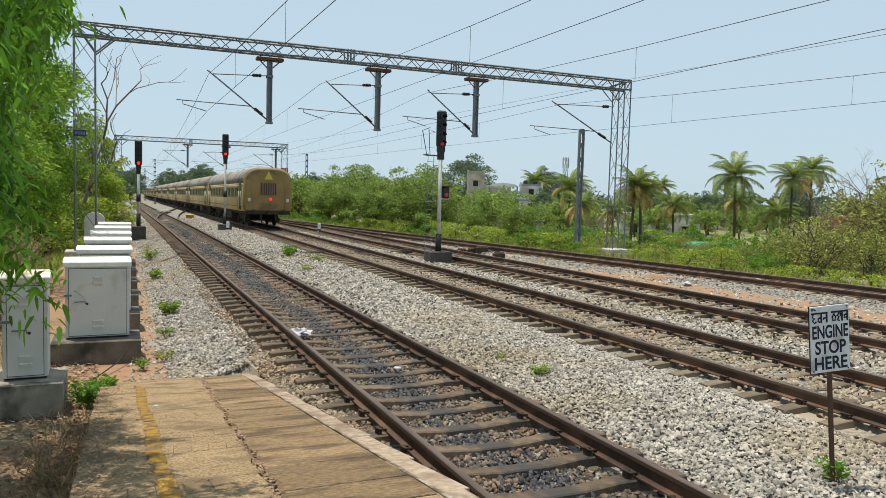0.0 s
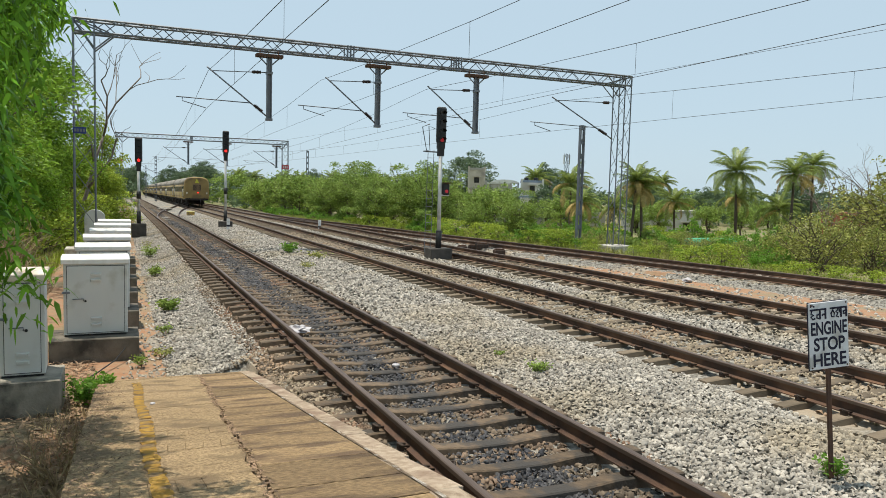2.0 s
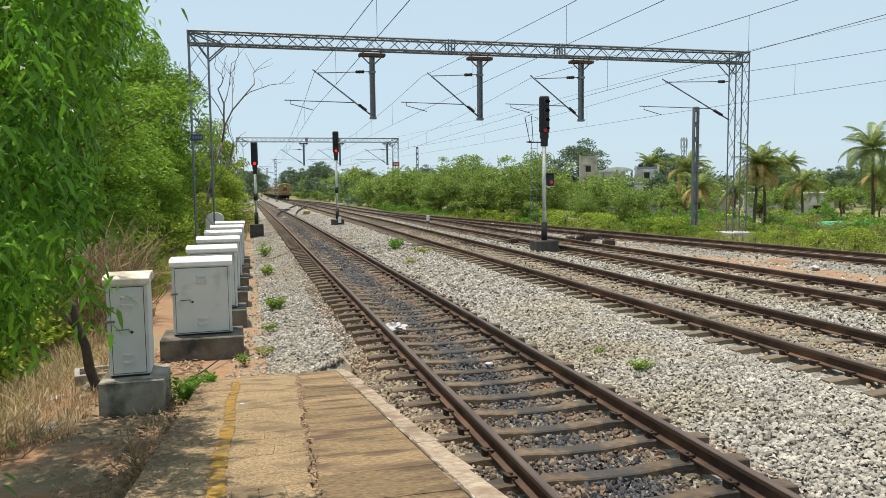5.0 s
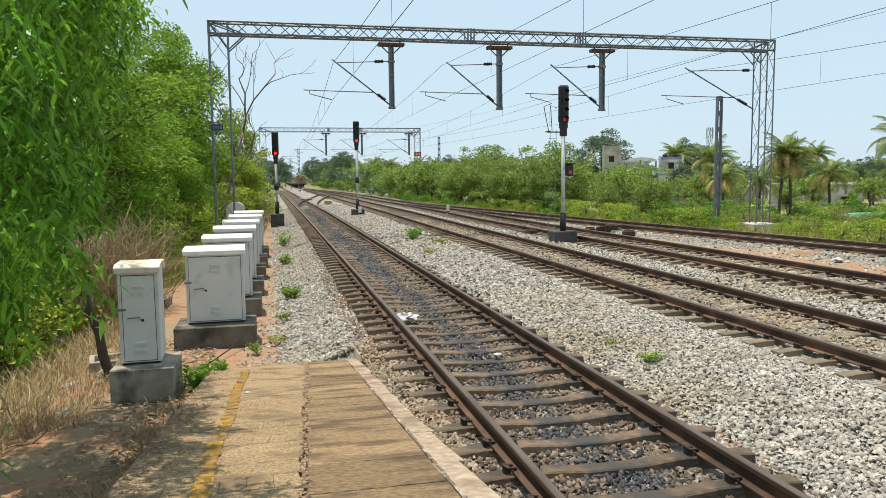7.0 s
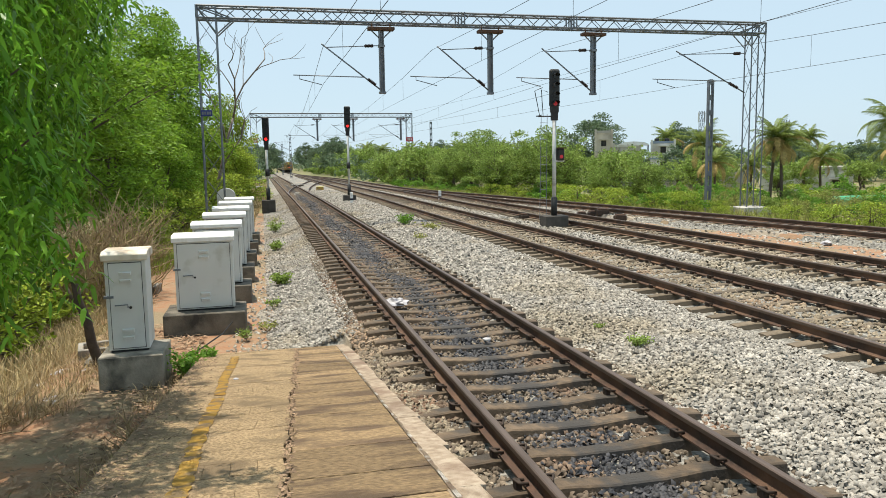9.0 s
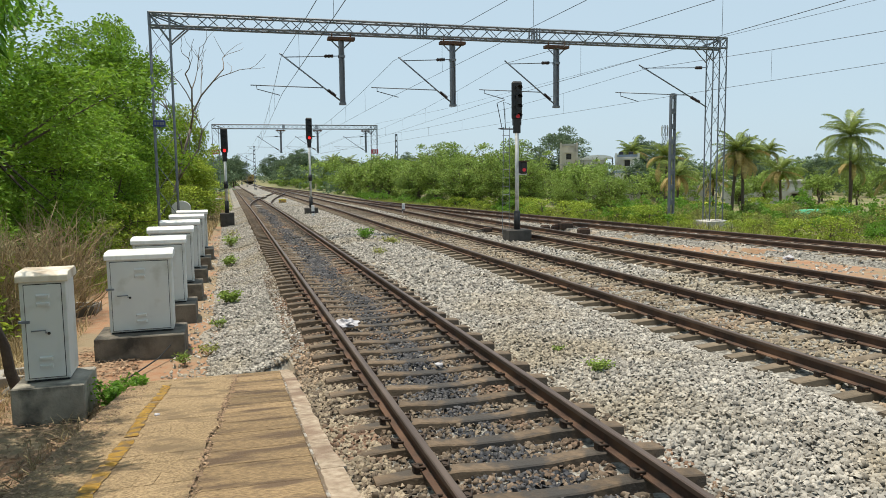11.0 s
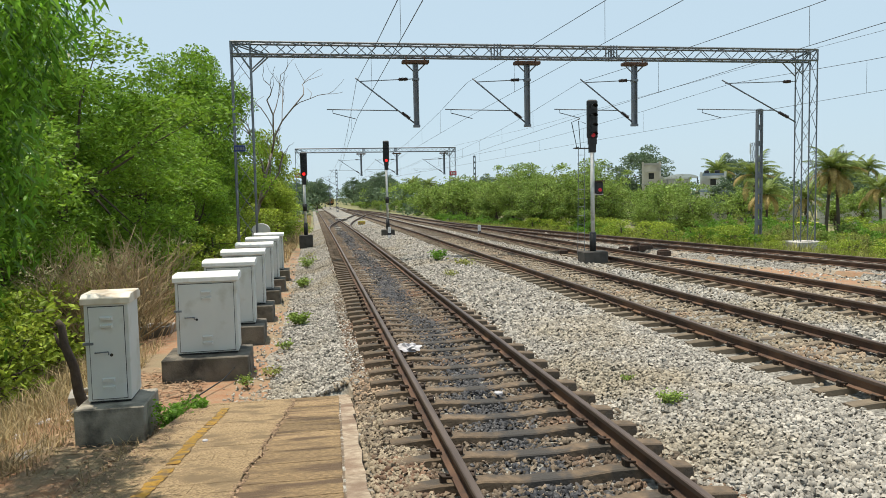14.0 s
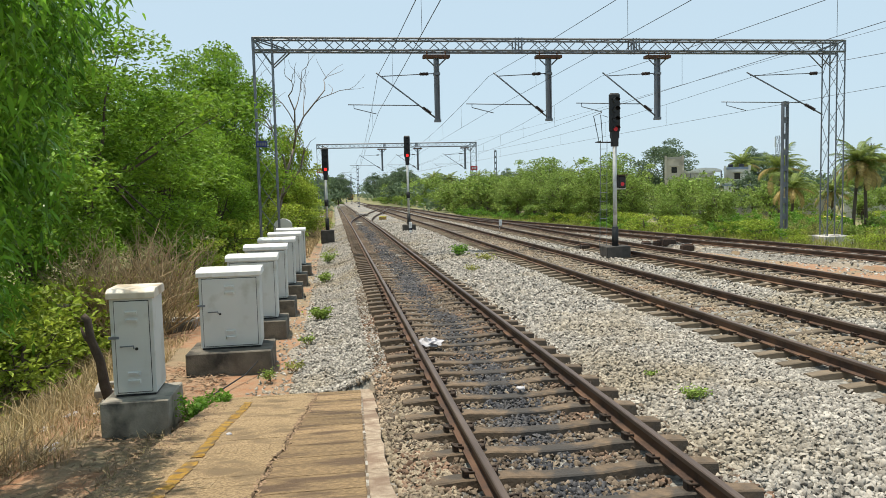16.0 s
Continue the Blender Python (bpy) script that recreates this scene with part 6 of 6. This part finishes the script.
    tagged(part("far_woods", leaves("far_woods", pts, 1.0, 0.6, rng, 0.1), M_LEAF_HAZED), "distant line of mixed green trees", "woods", kind="stuff")
    # grasses
    tufts("dry_grass", lambda g: (-3.1 - abs(g.normal(0, 1.6)), g.uniform(7.5, 42)), 16000, 0.34, 0.014, M_STRAW, "dry straw-coloured grass on the embankment", 51, 0.8)
    tufts("slope_straw", lambda g: (-2.35 - abs(g.normal(0, 0.9)), g.uniform(9.5, 17)), 4200, 0.18, 0.01, M_STRAW, "matted dry grass on the slope below the cabinets", 58, 1.1)
    tufts("green_grass", lambda g: (-2.7 - abs(g.normal(0, 1.3)), g.uniform(22, 75)), 12000, 0.4, 0.02, M_LEAF_YEL, "yellow-green grass on the verge behind the cabinets", 52)
    tufts("far_verge_grass", lambda g: ((lambda y: (-0.45 + min(0.9, max(0, (y - 42) * 0.035)) - abs(g.normal(0, 1.3)), y))(g.uniform(36, 158))), 14000, 0.3, 0.035, M_STRAW, "dry grass beside the far end of the cabinets", 57, 0.8)
    tufts("verge_grass", lambda g: ((lambda y: (line4(y) + 2.6 + abs(g.normal(0, 1.5)), y))(g.uniform(8, 80))), 16000, 0.5, 0.03, M_LEAF_DRY, "dusty green weeds along the siding", 53)
    tufts("verge_grass", lambda g: (22.5 + abs(g.normal(0, 4)), g.uniform(12, 60)), 15000, 0.6, 0.04, M_LEAF_DRY, "green weeds below the bushes", 54)
    tufts("edge_straw", lambda g: (-1.05 - abs(g.normal(0, 0.35)), g.uniform(3.2, 11.2)), 1500, 0.16, 0.008, M_STRAW, "dead straw along the platform edge", 55, 1.2)
    rng = np.random.default_rng(91)
    n = 4200
    pts = np.stack([-1.05 - np.abs(rng.normal(0, 0.8, n)), rng.uniform(3.0, 14.5, n), np.zeros(n)], 1)
    pts[:, 2] = [ground_z(a, b) + 0.03 + 0.03 * rng.random() for a, b in pts[:, :2]]
    lit = flat_leaves("leaf_litter", pts, 0.10, 0.03, rng)
    tagged(part("leaf_litter", lit, M_DEAD_LEAF), "brown fallen leaves on the red soil", "leaf litter", kind="stuff")
    brush(-3.75, 18.0, 1.0, 3.1, 480, 61, M_TWIG, "heap of dry leafless thorn brush", name="dry_bush", out=0.15)
    brush(-4.2, 22.5, 0.9, 3.0, 170, 62, M_TWIG, "heap of dry leafless thorn brush", name="dry_bush")
    brush(-3.2, 52.0, 1.0, 3.0, 70, 63, M_TWIG, "dry leafless shrub behind the gantry column", name="dry_bush")
    brush(-3.4, 9.6, 1.0, 0.9, 90, 64, M_TWIG, "low dry thorn stalks on the slope", name="dry_bush")
    brush(-1.25, 8.2, 0.45, 0.55, 42, 65, M_TWIG, "dry thorny twigs beside the platform", name="dry_bush")
    brush(-1.15, 6.6, 0.4, 0.7, 46, 66, M_TWIG, "dry thorny twigs beside the platform", name="dry_bush")
    dead_tree(-2.9, 46, 14.0, 75, 1.1, "bare dead tree with thin branches behind the gantry", 0.12, 3)
    dead_tree(-6.3, 46, 11.5, 72, 0.45, "bare dead treetop above the green trees", -0.05, 3)
    dead_tree(36.6, 30, 7.6, 73, 2.0, "wide bare-branched tree beyond the scrub", 0.1)
    dead_tree(42.5, 32, 8.4, 74, 1.9, "wide bare-branched tree beyond the scrub", -0.1)
    s = thing("stump", pose(-2.5, 11.9, -0.72, 0, -11, 0), "dark broken tree stump leaning on the slope", "stump")
    bm = bmesh.new()
    tube([(0.06, 0, -0.3), (0.04, 0, 0.1), (0.0, 0.02, 0.45), (0.035, 0.0, 0.8), (-0.01, 0, 1.15), (0.015, 0.01, 1.42), (-0.03, 0.01, 1.5)], 0.09, 7, bm, 0.045)
    part("bole", bm, M_DARKWOOD, s)
    bm = tube([(0.0, 0.0, 1.0), (-0.09, 0.02, 1.2), (-0.1, 0.02, 1.34)], 0.035, 5, None, 0.015)
    part("broken_branch", bm, M_DARKWOOD, s)
    weed(-1.12, 10.75, 0.24, 0.36, 520, 81, "fresh green weed beside the platform corner", z=-0.62)
    weed(-0.95, 11.3, 0.22, 0.26, 420, 82, "fresh green weed beside the platform corner", z=-0.62)
    weed(5.04, 9.2, 0.19, 0.1, 420, 83, "low green weed growing in the ballast", M_LEAF_BUSH, leaf=0.045)
    weed(4.95, 10.3, 0.1, 0.08, 90, 84, "low green weed growing in the ballast", M_LEAF_BUSH, leaf=0.04)
    weed(5.6, 29.6, 0.4, 0.4, 240, 85, "bright green weed beside a dark peg", leaf=0.12)
    weed(6.2, 27.5, 0.45, 0.2, 240, 86, "pale green weeds in the ballast", M_LEAF_DRY, leaf=0.09)
    weed(5.42, 4.55, 0.16, 0.2, 160, 87, "small weed at the foot of the sign", leaf=0.06)
    for k, (x, y, rr, h) in enumerate(((0.35, 18.36, 0.26, 0.26), (0.37, 25.8, 0.3, 0.28), (0.45, 32.8, 0.42, 0.42), (0.15, 15.6, 0.18, 0.12), (0.0, 13.4, 0.2, 0.12), (-0.35, 12.9, 0.2, 0.12), (0.5, 38.5, 0.4, 0.3))):
        weed(x, y, rr, h, 420 if k < 3 else 150, 90 + k, "leafy green weed on the ballast shoulder" if k < 3 else "thin yellowing weeds on the ballast shoulder",
             leaf=0.085 if k < 3 else 0.055, z=-0.56, material=M_LEAF_BUSH if k < 3 or k % 2 else M_LEAF_DRY)
    weed(5.15, 24.4, 0.4, 0.12, 220, 98, "pale green weeds spreading in the ballast", M_LEAF_DRY, leaf=0.06)


# ---- houses and small things ----
def house(x, y, w, d, z0, floors, fh, wall, trim, label, turn=0.0, tanks=0):
    h = thing("house", pose(x, y, z0, 0, 0, turn), label, "house", "houses")
    H = floors * fh
    part("wall", box(-w / 2, w / 2, -d / 2, d / 2, 0, H), wall, h)
    part("parapet", box(-w / 2 - 0.12, w / 2 + 0.12, -d / 2 - 0.12, d / 2 + 0.12, H, H + 0.35), trim, h, "painted parapet")
    for sx in (-1, 1):
        part("corner_pillar", box(sx * w / 2 - 0.16, sx * w / 2 + 0.16, -d / 2 - 0.2, -d / 2 + 0.12, 0, H + 0.55), wall, h)
    for f in range(floors):
        part("floor_band", box(-w / 2 - 0.25, w / 2 + 0.25, -d / 2 - 0.25, d / 2 + 0.25, f * fh - 0.12, f * fh + 0.12), trim, h)
        n = max(1, int(w / 2.6))
        for k in range(n):
            cx = -w / 2 + w * (k + 0.5) / n
            win = part("window", box(cx - 0.4, cx + 0.4, -d / 2 - 0.04, -d / 2 + 0.05, f * fh + 0.85, f * fh + 1.75), M_GLASS_DARK, h)
            part("sunshade", box(cx - 0.65, cx + 0.65, -d / 2 - 0.5, -d / 2, f * fh + 1.85, f * fh + 1.95), wall, win)
        win = part("window", box(-w / 2 - 0.04, -w / 2 + 0.05, -0.6, 0.6, f * fh + 0.9, f * fh + 2.2), M_GLASS_DARK, h)
    for k in range(tanks):
        part("water_tank", tube([(-w / 4 + k * 1.5, 0, H + 0.3), (-w / 4 + k * 1.5, 0, H + 0.75), (-w / 4 + k * 1.5, 0, H + 0.85)], 0.36, 12), M_BLACK, h, "black plastic water tank")
    return h


def far_places():
    house(60.5, 105, 3.3, 7, -2.3, 3, 2.25, M_WALL_WHITE, M_WALL_BLUE, "white house with blue parapets and rooftop tanks", -28, 2)
    house(56.6, 109, 4.0, 6, -2.5, 2, 3.3, M_WALL_GREY, M_WALL_WHITE, "white flat-roofed house behind the bushes", -28)
    house(53.6, 111, 2.5, 4, -2.5, 3, 2.95, M_WALL_CREAM, M_WALL_GREY, "grey stair tower of a house", -28)
    house(62, 75, 9, 7, -2.2, 1, 2.9, M_WALL_WHITE, M_WALL_GREY, "low pale house among palms", -40)
    t = house(74, 58.5, 4.5, 5, -2.2, 1, 3.3, M_TERRACOTTA, M_TERRACOTTA, "small terracotta-red house among the scrub", -48)
    s = tagged(part("shade_net", box(36.5, 41, 41.0, 42.0, -1.5, -0.35, 0.2), M_NET), "green shade net spread in the garden", "net")
    w = tagged(part("compound_wall", box(38, 60, 84, 84.3, -2.2, 0.4), M_WALL_GREY), "grey compound wall beyond the palms", "wall", kind="structure")
    c = tagged(part("yellow_awning", box(40, 45.0, 60, 62, -0.9, -0.7, 0.03), M_YCLOTH), "yellow plastic awning sheet", "awning")
    # white arched canopy over a roof terrace
    k = thing("canopy", pose(57.2, 108.0, 4.3, 0, 0, -28), "white arched canopy sheet over a roof terrace", "canopy")
    prof = [(2.3 * math.cos(math.pi * i / 12), 0.95 * math.sin(math.pi * i / 12)) for i in range(13)]
    bm = sweep([(x, z * 0.6) for x, z in prof], [(0, -2.6, 0), (0, 0, 0), (0, 2.6, 0)])
    part("sheet", bm, M_LID, k)
    for px in (-2.2, 2.2):
        for py in (-2.4, 2.4):
            part("post", tube([(px, py, -0.9), (px, py, 0.05)], 0.06, 6), M_GALV, k)
    for k, (x, y) in enumerate(((96, 150), (118, 150))):
        m = thing("telecom_tower", pose(x, y, -3), "distant lattice telecom tower", "tower", "telecom towers")
        lattice("shaft", (0, 0, 0), (0, 0, 15.5 - 2 * k), 0.4, 0.4, m, 1.2, 0.06, 0.04)
        for dx in (-0.75, 0.75):
            part("antenna", box(dx - 0.12, dx + 0.12, -0.15, 0.15, 13 - 2 * k, 15.2 - 2 * k, 0.03), M_CAB, m)


def marker(x, y, h, label):
    m = thing("marker_post", pose(x, y, bed_z(x, y) - 0.05), label, "marker post", "marker posts")
    part("post", box(-0.09, 0.09, -0.06, 0.06, -0.1, h, 0.015), M_WHITE, m)
    part("band", box(-0.093, 0.093, -0.063, 0.063, h * 0.35, h * 0.5), M_INK, m, "dark painted band")


def clutter():
    marker(5.42, 46.85, 0.75, "white fouling mark post beside the track")
    marker(11.36, 47.8, 0.75, "white fouling mark post between tracks")
    marker(16.2, 86, 0.6, "white post beside the siding")
    b = thing("trackside_box", pose(5.41, 73.2, bed_z(5.41, 73.2)), "small yellow trackside box", "box")
    part("casing", box(-0.35, 0.35, -0.2, 0.2, 0, 0.32, 0.03), M_YELLOW_LINE, b)
    part("cover", box(-0.37, 0.37, -0.22, 0.22, 0.32, 0.36, 0.01), M_YCLOTH, b)
    p = tagged(part("peg", box(5.5, 5.66, 29.85, 30.0, -0.4, 0.2, 0.02), M_BLACK), "short black peg standing in the ballast", "peg")
    for k, (x, y, w) in enumerate(((11.26, 31.2, 0.18), (14.5, 32.3, 0.2), (14.9, 32.05, 0.16), (15.3, 31.8, 0.3), (15.2, 29.8, 0.25))):
        o = thing("point_fitting", pose(x, y, bed_z(x, y)), "dark iron point rodding box between tracks", "rail fitting", "point fittings")
        part("casing", box(-w, w, -0.16, 0.16, -0.05, 0.22, 0.02), M_CLIP, o)
        part("cover", box(-w * 0.8, w * 0.8, -0.12, 0.12, 0.22, 0.27, 0.01), M_RUST, o)
    # litter
    rnd = random.Random(9)
    spots = [(2.22, 12.8, -0.12, 0.16), (3.05, 9.9, -0.14, 0.05), (-2.65, 10.3, -0.72, 0.13), (-2.85, 10.6, -0.75, 0.12), (-2.95, 10.1, -0.8, 0.12), (-3.2, 9.5, -0.85, 0.1), (-3.1, 12.2, -0.8, 0.13), (-3.03, 12.66, -0.8, 0.11), (-3.27, 11.7, -0.84, 0.12), (-3.35, 16.0, -0.84, 0.13), (-2.6, 11.9, -0.7, 0.1), (16.5, 19.0, -0.28, 0.14), (14.8, 17.2, -0.28, 0.1), (-0.35, 8.3, 0.02, 0.025)]
    for k, (x, y, z, r) in enumerate(spots):
        bm = bmesh.new()
        bmesh.ops.create_icosphere(bm, subdivisions=3, radius=r)
        for v in bm.verts:
            q = 1 + 0.8 * noise.noise(v.co * 14 + Vector((k, 0, 0)))
            v.co = Vector((v.co.x * q * 1.2, v.co.y * q, max(-0.02, v.co.z * q * 0.55)))
        bm.transform(Matrix.Translation((x, y, z)))
        tagged(part("litter", bm, M_PLASTIC), "crumpled white plastic litter", "litter", "pieces of litter")
    c = tagged(part("cable", tube([(-1.35, 11.6, -0.6), (-1.0, 12.4, -0.55), (-0.75, 13.0, -0.5), (-0.6, 13.45, -0.4)], 0.012, 5), M_BLACK), "thin black cable lying between two plinths", "cable")
    h = tagged(part("rock", box(-2.75, -2.45, 12.0, 12.3, -0.75, -0.55, 0.06), M_CONC), "broken piece of concrete on the ground", "rubble")
    # turnout rails far off
    t = thing("turnout", pose(0, 0, 0), "rusty turnout rails crossing between the tracks", "railway track", "railway tracks", "structure")
    ys = np.arange(57, 138, 3.0)
    for s in (-0.874, 0.874):
        path = [(turnout(y) + s, y, grade(y) + 0.004) for y in ys]
        part("rail", sweep(RAIL_FOOT, path), M_RAIL, t, "rusty steel rail")
        part("rail_head", sweep(RAIL_HEAD, path), M_HEAD, t, "worn running surface of the rail")
    g = tagged(part("crossing_plate", box(3.5, 5.0, 93.5, 96.5, grade(95) - 0.18, grade(95) - 0.02, 0.03), M_CONC), "pale concrete slab between the turnout rails", "slab")


plants()
far_places()
clutter()


# ---- movement ----
def train_y(t):
    """Rear buffer of the train along the line at t seconds."""
    if t <= 5:
        return 50.0 + 26.5 * t + 0.35 * t * t
    # it slows into the curve
    d = t - 5
    return 191.25 + 22.0 * d + 12.0 * (1 - math.exp(-d))


def motions():
    times = [k * 0.5 for k in range(33)]
    for k, c in enumerate(COACHES):
        rows = []
        for t in times:
            y = train_y(t) + 11.5 + 23.1 * k
            x = line2(min(y, 900))
            s = line2(min(y + 7, 900)) - line2(min(y - 7, 900))
            rows.append((t, pose(x, y, grade(min(y, 900)), math.degrees(math.atan((grade(y + 5) - grade(y - 5)) / 10)), 0, -math.degrees(math.atan(s / 14)))))
        walk(c, rows)


motions()
